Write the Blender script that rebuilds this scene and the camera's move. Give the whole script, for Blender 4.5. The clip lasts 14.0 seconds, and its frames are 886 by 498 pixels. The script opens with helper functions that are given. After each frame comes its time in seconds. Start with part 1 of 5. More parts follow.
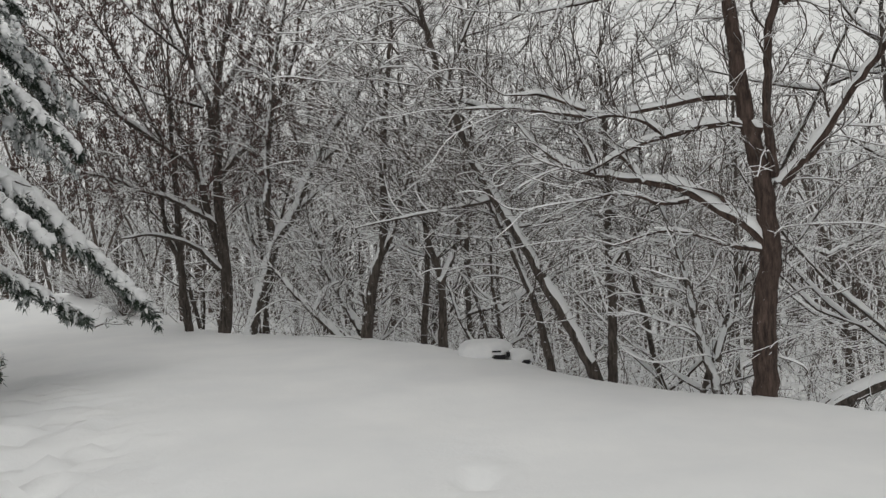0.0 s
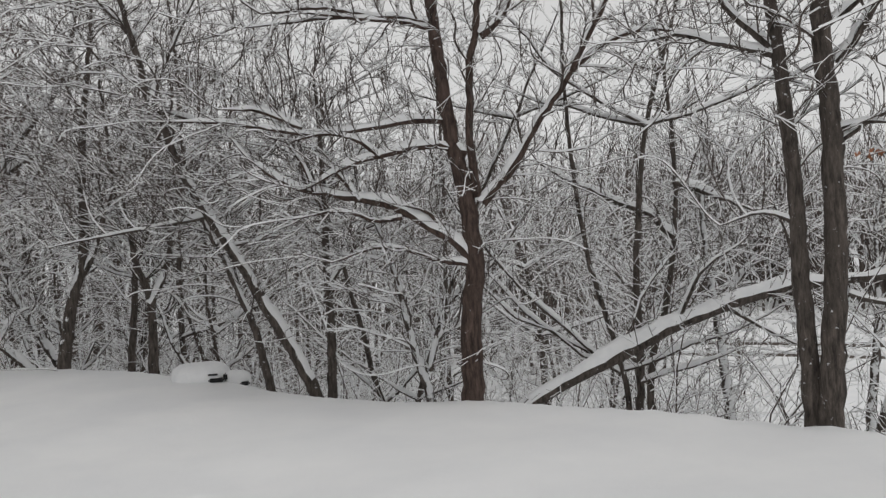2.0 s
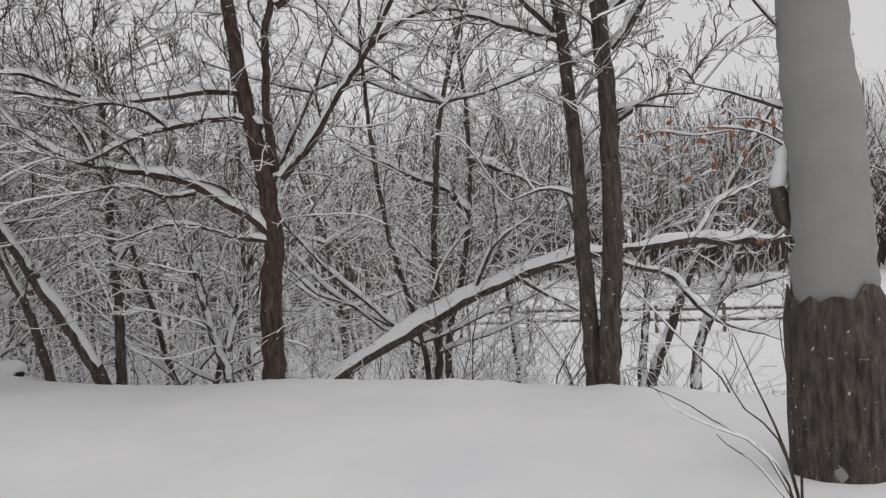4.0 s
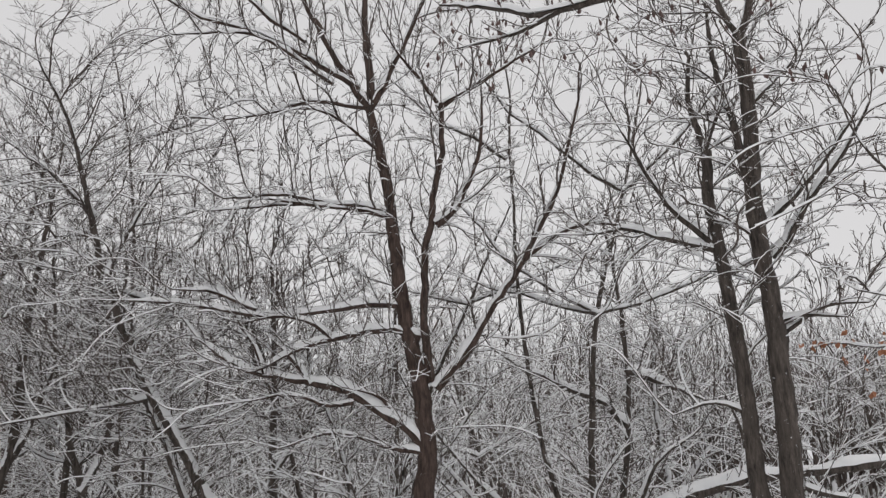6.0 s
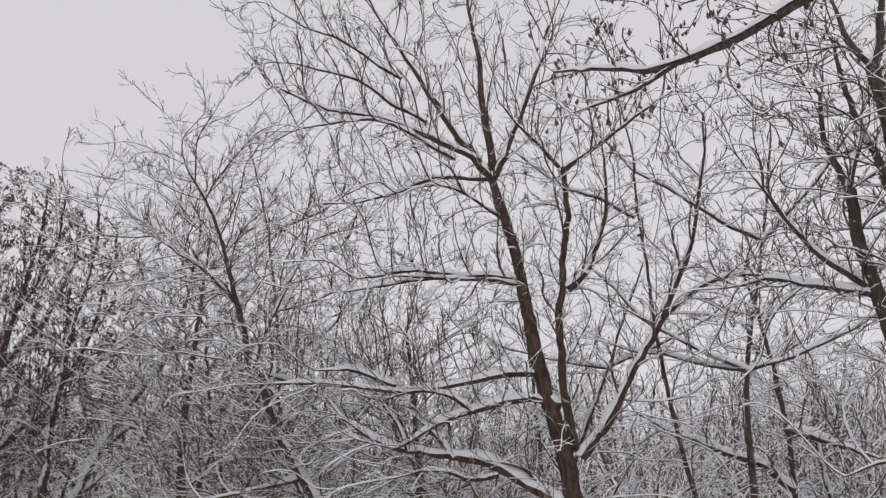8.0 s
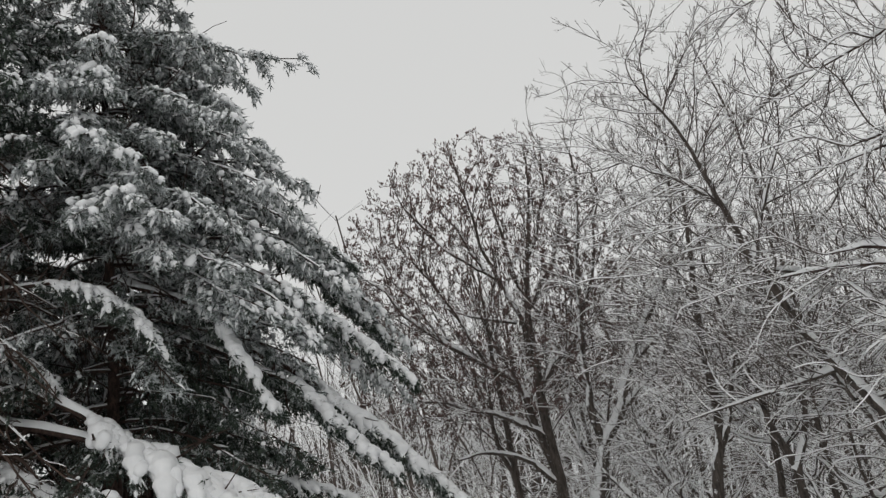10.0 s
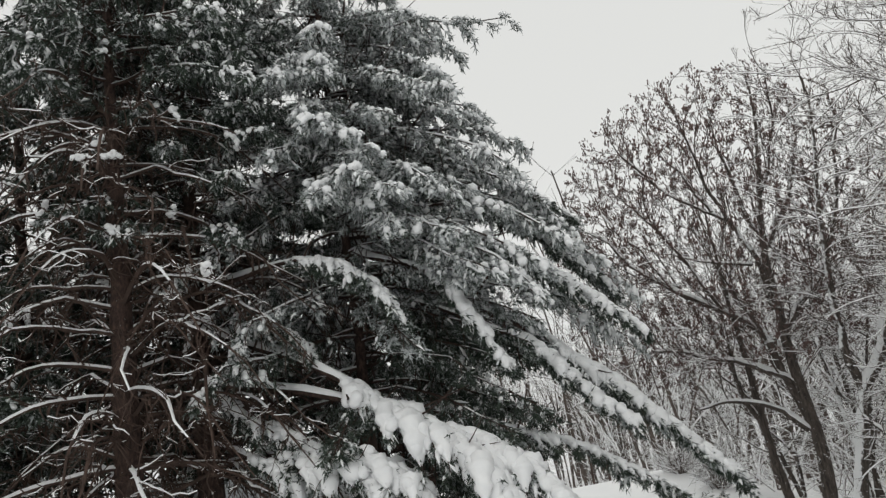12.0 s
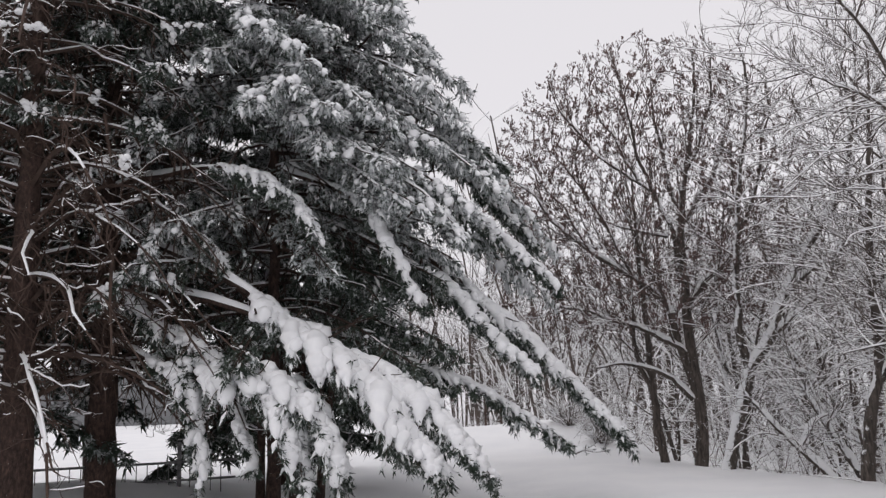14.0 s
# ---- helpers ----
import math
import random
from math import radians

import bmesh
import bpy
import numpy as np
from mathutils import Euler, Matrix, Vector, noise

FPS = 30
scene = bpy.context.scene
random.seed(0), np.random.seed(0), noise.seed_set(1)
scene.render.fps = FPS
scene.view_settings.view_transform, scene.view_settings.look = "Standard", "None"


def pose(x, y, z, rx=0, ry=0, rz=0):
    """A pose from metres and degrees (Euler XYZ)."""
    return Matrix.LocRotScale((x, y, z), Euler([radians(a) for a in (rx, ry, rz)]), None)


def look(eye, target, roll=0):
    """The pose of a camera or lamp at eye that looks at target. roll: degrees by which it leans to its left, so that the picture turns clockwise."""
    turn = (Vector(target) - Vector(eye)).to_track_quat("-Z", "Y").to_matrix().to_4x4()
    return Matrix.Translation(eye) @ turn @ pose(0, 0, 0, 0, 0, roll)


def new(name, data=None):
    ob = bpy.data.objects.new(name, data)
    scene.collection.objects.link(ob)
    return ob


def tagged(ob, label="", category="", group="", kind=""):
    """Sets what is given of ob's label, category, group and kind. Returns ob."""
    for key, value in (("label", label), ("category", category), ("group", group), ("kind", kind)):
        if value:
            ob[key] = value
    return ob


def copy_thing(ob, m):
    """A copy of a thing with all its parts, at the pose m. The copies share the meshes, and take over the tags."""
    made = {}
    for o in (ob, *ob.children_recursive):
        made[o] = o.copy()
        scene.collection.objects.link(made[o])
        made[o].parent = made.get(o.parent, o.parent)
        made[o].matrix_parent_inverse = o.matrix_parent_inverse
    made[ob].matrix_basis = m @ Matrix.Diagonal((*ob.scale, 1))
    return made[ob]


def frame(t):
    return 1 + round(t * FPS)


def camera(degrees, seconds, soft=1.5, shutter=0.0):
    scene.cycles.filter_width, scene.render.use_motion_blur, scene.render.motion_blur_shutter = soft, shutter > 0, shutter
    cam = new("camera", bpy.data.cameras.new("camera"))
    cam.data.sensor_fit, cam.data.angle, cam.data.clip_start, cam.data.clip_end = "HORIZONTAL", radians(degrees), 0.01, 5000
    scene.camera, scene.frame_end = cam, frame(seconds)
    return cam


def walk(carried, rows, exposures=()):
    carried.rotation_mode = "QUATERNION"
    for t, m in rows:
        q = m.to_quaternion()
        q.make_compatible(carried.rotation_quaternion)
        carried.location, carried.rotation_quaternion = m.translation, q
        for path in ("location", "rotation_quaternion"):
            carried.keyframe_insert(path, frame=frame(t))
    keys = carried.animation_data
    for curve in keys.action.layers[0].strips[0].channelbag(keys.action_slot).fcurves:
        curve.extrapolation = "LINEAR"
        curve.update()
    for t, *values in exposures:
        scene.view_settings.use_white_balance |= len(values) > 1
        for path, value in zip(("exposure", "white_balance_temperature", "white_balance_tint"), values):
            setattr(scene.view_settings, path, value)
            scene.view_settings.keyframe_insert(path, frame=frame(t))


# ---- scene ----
cam = camera(57.5, 14.0, soft=1.35)
# seconds, place, turn: someone stands still in the yard and pans a phone
PATH = [
    (0.0, 0.0, 0.0, 1.6, 89.71, 1.85, -0.01),
    (0.5, 0.002, -0.0, 1.6, 90.57, 2.21, -5.58),
    (1.0, 0.004, -0.0, 1.6, 91.4, 2.98, -10.87),
    (1.5, 0.006, -0.001, 1.6, 90.81, 2.89, -16.02),
    (2.0, 0.007, -0.001, 1.6, 90.15, 2.68, -19.79),
    (2.5, 0.008, -0.002, 1.6, 89.36, 3.36, -25.1),
    (2.7, 0.009, -0.002, 1.6, 89.65, 3.48, -27.95),
    (3.75, 0.0, 0.0, 1.6, 87.6, 3.3, -34.2),
    (4.8, 0.01, -0.003, 1.6, 90.64, 1.72, -30.33),
    (5.0, 0.01, -0.003, 1.6, 94.35, 1.78, -28.92),
    (5.5, 0.009, -0.002, 1.6, 99.77, 1.77, -25.21),
    (6.0, 0.008, -0.002, 1.6, 103.06, 1.98, -23.12),
    (6.5, 0.008, -0.002, 1.6, 105.35, 2.17, -21.93),
    (7.0, 0.007, -0.001, 1.6, 106.44, 2.3, -20.77),
    (7.5, 0.007, -0.001, 1.6, 107.69, 2.72, -18.56),
    (8.0, 0.005, -0.001, 1.6, 108.42, 3.62, -13.08),
    (8.5, 0.002, -0.0, 1.6, 106.47, 6.07, -5.16),
    (9.0, -0.002, -0.0, 1.6, 105.61, 7.8, 7.12),
    (9.2, -0.003, -0.0, 1.6, 105.89, 7.45, 11.14),
    (10.25, -0.01, 0.0, 1.6, 105.8, 8.5, 26.0),
    (11.3, -0.011, -0.003, 1.6, 105.27, 8.56, 36.06),
    (11.5, -0.012, -0.004, 1.6, 105.15, 9.11, 37.69),
    (12.0, -0.012, -0.004, 1.6, 105.2, 8.79, 39.41),
    (12.5, -0.012, -0.004, 1.6, 104.64, 7.69, 38.67),
    (13.0, -0.012, -0.004, 1.6, 103.86, 4.64, 38.68),
    (13.5, -0.012, -0.004, 1.6, 102.64, 3.82, 36.2),
    (14.0, -0.011, -0.003, 1.6, 99.86, 1.94, 32.36),
]
# seconds, stops, kelvin, tint: the phone's own exposure and white balance
EXPOSURES = [(0.0, 0.06, 6650, 8), (2.7, 0.04, 6550, 11), (5.0, 0.02, 6550, 13), (6.5, 0.22, 6520, 11.5), (8.0, 0.15, 6450, 15), (9.0, 0.03, 6500, 12), (11.3, 0.33, 6620, 7), (12.05, 0.34, 6610, 7.5), (12.35, 0.35, 6450, 16), (13.4, 0.45, 6450, 16), (14.0, 0.38, 6450, 16)]
walk(cam, [(r[0], pose(*r[1:])) for r in PATH], EXPOSURES)

# ------------------------------------------------------------------ sky and light
world = bpy.data.worlds.new("overcast_sky")
scene.world = world
world.use_nodes = True
wn, wl = world.node_tree.nodes, world.node_tree.links
wn.clear()
sky = wn.new("ShaderNodeTexSky")
sky.sky_type, sky.sun_disc = "NISHITA", False
sky.sun_elevation, sky.sun_rotation = radians(28), radians(200)
sky_soft = wn.new("ShaderNodeHueSaturation")
sky_soft.inputs["Saturation"].default_value = 0.05
sky_soft.inputs["Value"].default_value = 0.10
cloud = wn.new("ShaderNodeMix")
cloud.data_type = "RGBA"
cloud.inputs["Factor"].default_value = 0.9
cloud.inputs[7].default_value = (0.62, 0.622, 0.625, 1)
wback, wout = wn.new("ShaderNodeBackground"), wn.new("ShaderNodeOutputWorld")
wl.new(sky.outputs[0], sky_soft.inputs["Color"])
wl.new(sky_soft.outputs[0], cloud.inputs[6])
wl.new(cloud.outputs[2], wback.inputs[0])
wback.inputs[1].default_value = 1.0
wl.new(wback.outputs[0], wout.inputs[0])
sun = new("sun", bpy.data.lights.new("sun", "SUN"))
sun.data.energy, sun.data.angle, sun.data.color = 0.5, radians(60), (1.0, 0.98, 0.95)
sun.matrix_world = look((0, 0, 30), (4, 12, 0))

# ------------------------------------------------------------------ materials


def material(name, rough=0.9):
    m = bpy.data.materials.new(name)
    m.use_nodes = True
    nt = m.node_tree
    bsdf = nt.nodes["Principled BSDF"]
    bsdf.inputs["Roughness"].default_value = rough
    bsdf.inputs["Specular IOR Level"].default_value = 0.25
    return m, nt, bsdf


def noise_node(nt, scale, detail=4.0, rough=0.6, stretch=(1, 1, 1)):
    tc, mp, nz = nt.nodes.new("ShaderNodeTexCoord"), nt.nodes.new("ShaderNodeMapping"), nt.nodes.new("ShaderNodeTexNoise")
    mp.inputs["Scale"].default_value = stretch
    nz.inputs["Scale"].default_value, nz.inputs["Detail"].default_value, nz.inputs["Roughness"].default_value = scale, detail, rough
    nt.links.new(tc.outputs["Object"], mp.inputs[0])
    nt.links.new(mp.outputs[0], nz.inputs["Vector"])
    return nz.outputs["Fac"]


def ramp(nt, fac, stops):
    r = nt.nodes.new("ShaderNodeValToRGB")
    while len(r.color_ramp.elements) < len(stops):
        r.color_ramp.elements.new(0.5)
    for el, (at, col) in zip(r.color_ramp.elements, stops):
        el.position, el.color = at, (*col, 1)
    nt.links.new(fac, r.inputs[0])
    return r.outputs[0]


def mix_colour(nt, fac, a, b, mode="MIX"):
    x = nt.nodes.new("ShaderNodeMix")
    x.data_type, x.blend_type = "RGBA", mode
    for socket, value in ((x.inputs[0], fac), (x.inputs[6], a), (x.inputs[7], b)):
        if hasattr(value, "is_linked"):
            nt.links.new(value, socket)
        else:
            socket.default_value = value if isinstance(value, float) else (*value, 1)
    return x.outputs[2]


def bump(nt, bsdf, height, strength, distance):
    b = nt.nodes.new("ShaderNodeBump")
    b.inputs["Strength"].default_value, b.inputs["Distance"].default_value = strength, distance
    nt.links.new(height, b.inputs["Height"])
    nt.links.new(b.outputs[0], bsdf.inputs["Normal"])


def bark_material(name, dark, light, flecks=0.66, tall=5.0, plaster=None):
    """Furrowed bark with snow blown into its cracks; plaster: how far round the windward side the snow sticks."""
    m, nt, bsdf = material(name, 0.85)
    furrow = noise_node(nt, 26, 6, 0.7, (1, 1, 1 / tall))
    patch = noise_node(nt, 2.2, 3, 0.6)
    col = ramp(nt, furrow, [(0.36, tuple(0.6 * a for a in dark)), (0.52, tuple(0.5 * (a + b) for a, b in zip(dark, light))), (0.66, tuple(1.25 * b for b in light))])
    col = mix_colour(nt, ramp(nt, patch, [(0.42, (0, 0, 0)), (0.8, (0.7, 0.7, 0.7))]), col, tuple(0.6 * (a + b) for a, b in zip(dark, light)))
    fleck = ramp(nt, noise_node(nt, 19, 3, 0.7), [(flecks, (0, 0, 0)), (flecks + 0.06, (1, 1, 1))])
    col = mix_colour(nt, fleck, col, (0.72, 0.73, 0.74))
    if plaster is not None:
        geo, dot, add = nt.nodes.new("ShaderNodeNewGeometry"), nt.nodes.new("ShaderNodeVectorMath"), nt.nodes.new("ShaderNodeMath")
        dot.operation, add.operation = "DOT_PRODUCT", "MULTIPLY_ADD"
        nt.links.new(geo.outputs["Normal"], dot.inputs[0])
        dot.inputs[1].default_value = (-0.18, -0.36, 0.92)
        nt.links.new(noise_node(nt, 7, 4, 0.7), add.inputs[0])
        add.inputs[1].default_value = 0.9
        nt.links.new(dot.outputs["Value"], add.inputs[2])
        stuck = ramp(nt, add.outputs[0], [(plaster, (0, 0, 0)), (plaster + 0.08, (1, 1, 1))])
        col = mix_colour(nt, stuck, col, (0.80, 0.81, 0.82))
    nt.links.new(col, bsdf.inputs["Base Color"])
    bump(nt, bsdf, furrow, 0.9, 0.02)
    return m


def snow_material(name, coarse=3.0, fine=60.0, depth=0.03):
    m, nt, bsdf = material(name, 0.75)
    big, small = noise_node(nt, coarse, 4, 0.55), noise_node(nt, fine, 3, 0.6)
    nt.links.new(ramp(nt, big, [(0.3, (0.80, 0.81, 0.825)), (0.7, (0.87, 0.875, 0.88))]), bsdf.inputs["Base Color"])
    add = nt.nodes.new("ShaderNodeMath")
    add.operation = "MULTIPLY_ADD"
    nt.links.new(small, add.inputs[0])
    add.inputs[1].default_value = 0.12
    nt.links.new(big, add.inputs[2])
    bump(nt, bsdf, add.outputs[0], 0.5, depth)
    return m


def plain_material(name, a, b, scale=8.0, rough=0.85):
    m, nt, bsdf = material(name, rough)
    grain = noise_node(nt, scale, 5, 0.65)
    nt.links.new(ramp(nt, grain, [(0.3, a), (0.7, b)]), bsdf.inputs["Base Color"])
    bump(nt, bsdf, grain, 0.4, 0.01)
    return m


BARK = bark_material("dark_wet_bark", (0.042, 0.036, 0.032), (0.125, 0.104, 0.090))
BARK_BLOWN = bark_material("bark_plastered_with_snow", (0.042, 0.036, 0.032), (0.125, 0.104, 0.090), 0.66, 5.0, 0.98)
BARK_WHITE = bark_material("bark_thickly_plastered_with_snow", (0.042, 0.036, 0.032), (0.125, 0.104, 0.090), 0.62, 5.0, 0.74)
BARK_RED = bark_material("red_brown_bark", (0.040, 0.029, 0.025), (0.115, 0.080, 0.067), 0.69)
BARK_TWIG = plain_material("twig_bark", (0.060, 0.049, 0.044), (0.130, 0.105, 0.092), 3.0)
BARK_GREY = plain_material("smooth_grey_bark", (0.27, 0.27, 0.262), (0.33, 0.33, 0.322), 2.5)
BARK_SPRUCE = bark_material("scaly_spruce_bark", (0.028, 0.020, 0.017), (0.085, 0.052, 0.042), 0.70, 2.0)
DEAD_WOOD = plain_material("dead_spruce_wood", (0.036, 0.024, 0.020), (0.105, 0.070, 0.056), 5.0)
SNOW = snow_material("fresh_snow", 9.0, 90.0, 0.02)
SNOW_GROUND = snow_material("deep_ground_snow", 0.9, 30.0, 0.05)


def needle_material(name="spruce_needles", bare=0.52):
    """Dark needles, dusted with snow in patches."""
    m, nt, bsdf = material(name, 0.8)
    col = ramp(nt, noise_node(nt, 6, 4, 0.6), [(0.3, (0.022, 0.034, 0.026)), (0.7, (0.062, 0.080, 0.060))])
    dust = ramp(nt, noise_node(nt, 9, 4, 0.75), [(bare, (0, 0, 0)), (bare + 0.10, (0.75, 0.75, 0.75))])
    nt.links.new(mix_colour(nt, dust, col, (0.62, 0.65, 0.66)), bsdf.inputs["Base Color"])
    return m


NEEDLE = needle_material()
NEEDLE_DUSTED = needle_material("snow_dusted_needles", 0.44)
BUD = plain_material("dark_seed_clusters", (0.085, 0.058, 0.054), (0.180, 0.118, 0.108), 5.0)
DEAD_LEAF = plain_material("withered_orange_leaves", (0.30, 0.12, 0.065), (0.45, 0.22, 0.13), 9.0)
RAIL_WOOD = plain_material("weathered_rail_wood", (0.10, 0.085, 0.075), (0.20, 0.17, 0.15), 12.0)
IRON = plain_material("dark_painted_iron", (0.06, 0.06, 0.062), (0.30, 0.30, 0.30), 20.0, 0.6)
SIDING = plain_material("grey_house_siding", (0.20, 0.205, 0.21), (0.26, 0.265, 0.27), 2.0)
PLASTIC = plain_material("black_plastic", (0.010, 0.010, 0.011), (0.022, 0.022, 0.024), 9.0, 0.5)

# ------------------------------------------------------------------ mesh helpers
rng = np.random.default_rng(11)


def mesh_of(name, verts, quads, materials, index=None, smooth=True, tris=None):
    """A mesh from arrays: verts (n, 3), quads (m, 4), tris (k, 3); index names each face's material."""
    verts = np.asarray(verts, float).reshape(-1, 3)
    quads = np.asarray(quads if quads is not None else [], int).reshape(-1, 4)
    tris = np.asarray(tris if tris is not None else [], int).reshape(-1, 3)
    me = bpy.data.meshes.new(name)
    me.vertices.add(len(verts))
    me.vertices.foreach_set("co", verts.ravel())
    corners = np.concatenate([quads.ravel(), tris.ravel()])
    me.loops.add(len(corners))
    me.loops.foreach_set("vertex_index", corners)
    me.polygons.add(len(quads) + len(tris))
    starts = np.concatenate([np.arange(len(quads)) * 4, len(quads) * 4 + np.arange(len(tris)) * 3])
    me.polygons.foreach_set("loop_start", starts)
    for m in materials:
        me.materials.append(m)
    if index is not None:
        me.polygons.foreach_set("material_index", np.asarray(index, int))
    me.polygons.foreach_set("use_smooth", np.full(len(starts), bool(smooth)))
    me.update(calc_edges=True)
    me.validate()
    return me


class Soup:
    """Gathers pieces of one mesh."""

    def __init__(self):
        self.v, self.q, self.t, self.qi, self.ti, self.n = [], [], [], [], [], 0

    def add(self, verts, quads=None, tris=None, qi=0, ti=0):
        verts = np.asarray(verts, float).reshape(-1, 3)
        if quads is not None and len(quads):
            quads = np.asarray(quads).reshape(-1, 4)
            self.q.append(quads + self.n)
            self.qi.append(np.broadcast_to(qi, (len(quads),)))
        if tris is not None and len(tris):
            tris = np.asarray(tris).reshape(-1, 3)
            self.t.append(tris + self.n)
            self.ti.append(np.broadcast_to(ti, (len(tris),)))
        self.v.append(verts)
        self.n += len(verts)

    def mesh(self, name, materials, smooth=True):
        cat = lambda some, w: np.concatenate(some) if some else np.zeros((0, w), int)  # noqa: E731
        flat = lambda some: np.concatenate(some) if some else np.zeros(0, int)  # noqa: E731
        return mesh_of(name, np.concatenate(self.v), cat(self.q, 4), materials, np.concatenate([flat(self.qi), flat(self.ti)]), smooth, cat(self.t, 3))


def part(name, me, parent, label="", kind=""):
    ob = new(name, me)
    ob.parent = parent
    return tagged(ob, label, "", "", kind)


def unit(a):
    return a / np.maximum(np.linalg.norm(a, axis=-1, keepdims=True), 1e-9)


def smooth_line(points, count):
    """A rounded line through a few points, in equal steps."""
    p = np.asarray(points, float)
    if len(p) == 2:
        s = np.linspace(0, 1, count)[:, None]
        return p[0] * (1 - s) + p[1] * s
    e = np.concatenate([[2 * p[0] - p[1]], p, [2 * p[-1] - p[-2]]])
    out = []
    for k in range(len(p) - 1):
        a, b, c, d = e[k : k + 4]
        for s in np.linspace(0, 1, 9)[: 9 if k == len(p) - 2 else 8]:
            out.append(0.5 * (2 * b + (c - a) * s + (2 * a - 5 * b + 4 * c - d) * s**2 + (3 * b - a - 3 * c + d) * s**3))
    out = np.array(out)
    at = np.concatenate([[0], np.cumsum(np.linalg.norm(np.diff(out, axis=0), axis=1))])
    want = np.linspace(0, at[-1], count)
    return np.stack([np.interp(want, at, out[:, n]) for n in range(3)], 1)


def frames(lines):
    """For lines (n, k, 3): the way along, the side and the most upward normal at each point."""
    d = unit(np.gradient(lines, axis=-2))
    z = np.array([0, 0, 1.0])
    side = np.cross(d, z)
    flat = np.linalg.norm(side, axis=-1, keepdims=True)
    side = np.where(flat > 0.05, side, np.cross(d, [0.3, 1.0, 0.02]))
    side = unit(side)
    return d, side, np.cross(side, d), flat[..., 0]


def ring_quads(n, k, sides):
    """Faces of n tubes with k rings of that many corners."""
    i = np.arange(n)[:, None, None] * k * sides
    r = np.arange(k - 1)[None, :, None] * sides
    c = np.arange(sides)[None, None, :]
    a, b = i + r + c, i + r + (c + 1) % sides
    return np.stack([a, b, b + sides, a + sides], -1).reshape(-1, 4)


def tube(line, radius, sides=10, rough=0.0):
    """A tapered tube with uneven bark along a line (k, 3)."""
    d = unit(np.gradient(line, axis=0))
    mean = unit(d.mean(0))
    ref = np.eye(3)[int(np.argmin(np.abs(mean)))]
    side = unit(np.cross(d, ref))[None]
    up = np.cross(side[0], d)[None]
    ang = np.linspace(0, 2 * np.pi, sides, endpoint=False)
    r = radius[:, None] * (1 + rough * rng.normal(size=(len(line), sides)))
    v = line[:, None] + r[..., None] * (np.cos(ang)[None, :, None] * side[0][:, None] + np.sin(ang)[None, :, None] * up[0][:, None])
    return v.reshape(-1, 3), ring_quads(1, len(line), sides)


def snow_strip(line, radius, load=1.0):
    """The lumpy roll of snow lying on a limb; steep stretches carry less."""
    d, side, up, flat = frames(line[None])
    side, up, flat = side[0], up[0], flat[0]
    k = len(line)
    flat = np.convolve(np.pad(flat, 3, mode="edge"), np.full(7, 1 / 7), "valid")
    lump = np.interp(np.arange(k), np.arange(0, k + 3, 3), rng.uniform(0.0, 1.7, len(np.arange(0, k + 3, 3))))
    carry = np.clip((flat - 0.30) / 0.42, 0, 1) * lump * load * np.clip((k - 1 - np.arange(k)) / 4 + 0.15, 0, 1)
    high = np.minimum(0.022 + 0.65 * radius, 0.09) * carry
    wide = radius * (1.02 + 0.10 * carry) + 0.006
    ang = np.radians([8, 40, 74, 106, 140, 172])
    base = line + up * (radius * 0.15)[:, None]
    v = base[:, None] + wide[:, None, None] * np.cos(ang)[None, :, None] * side[:, None] \
        + ((radius * 0.9 + high)[:, None] * np.sin(ang)[None, :])[..., None] * up[:, None]
    v = v.reshape(-1, 3) + rng.normal(size=(k * 6, 3)) * 0.12 * np.repeat(high, 6)[:, None]
    bare = np.repeat(carry < 0.05, 6)
    v[bare] = np.repeat(line, 6, 0)[bare]
    q = ring_quads(1, k, 6)
    q = q[np.arange(len(q)) % 6 != 5]
    return v, q


def twig_mesh(soup, lines, radius, snow=1.0):
    """Thin wood with a ridge of snow on it: dark below, white above. lines (n, k, 3), radius (n, k)."""
    n, k, _ = lines.shape
    d, side, up, flat = frames(lines)
    carry = np.clip((flat - 0.25) / 0.5, 0, 1) * rng.uniform(0.3, 1.25, (n, 1)) * snow
    r = radius[..., None]
    top = np.minimum(0.003 + 1.7 * radius, 0.034) * carry
    if k <= 4:
        v = np.stack([lines - r * side - 0.4 * r * up, lines + (0.6 * radius + top)[..., None] * up, lines + r * side - 0.4 * r * up], 2)
        q = ring_quads(n, k, 3)
        white = (carry[:, :-1] > 0.38)[..., None].repeat(3, -1).reshape(-1)
        soup.add(v, q, qi=np.where((np.arange(len(q)) % 3 < 2) & white, 1, 0))
        return
    over = ((1 + 0.5 * carry) * radius)[..., None]
    v = np.stack([lines - over * side + 0.2 * r * up, lines + (0.55 * radius + top)[..., None] * up, lines + over * side + 0.2 * r * up, lines - 1.2 * r * up], 2)
    q = ring_quads(n, k, 4)
    upper = np.arange(len(q)) % 4 < 2
    white = (carry[:, :-1] > 0.14)[..., None].repeat(4, -1).reshape(-1)
    soup.add(v, q, qi=np.where(upper & white, 1, 0))


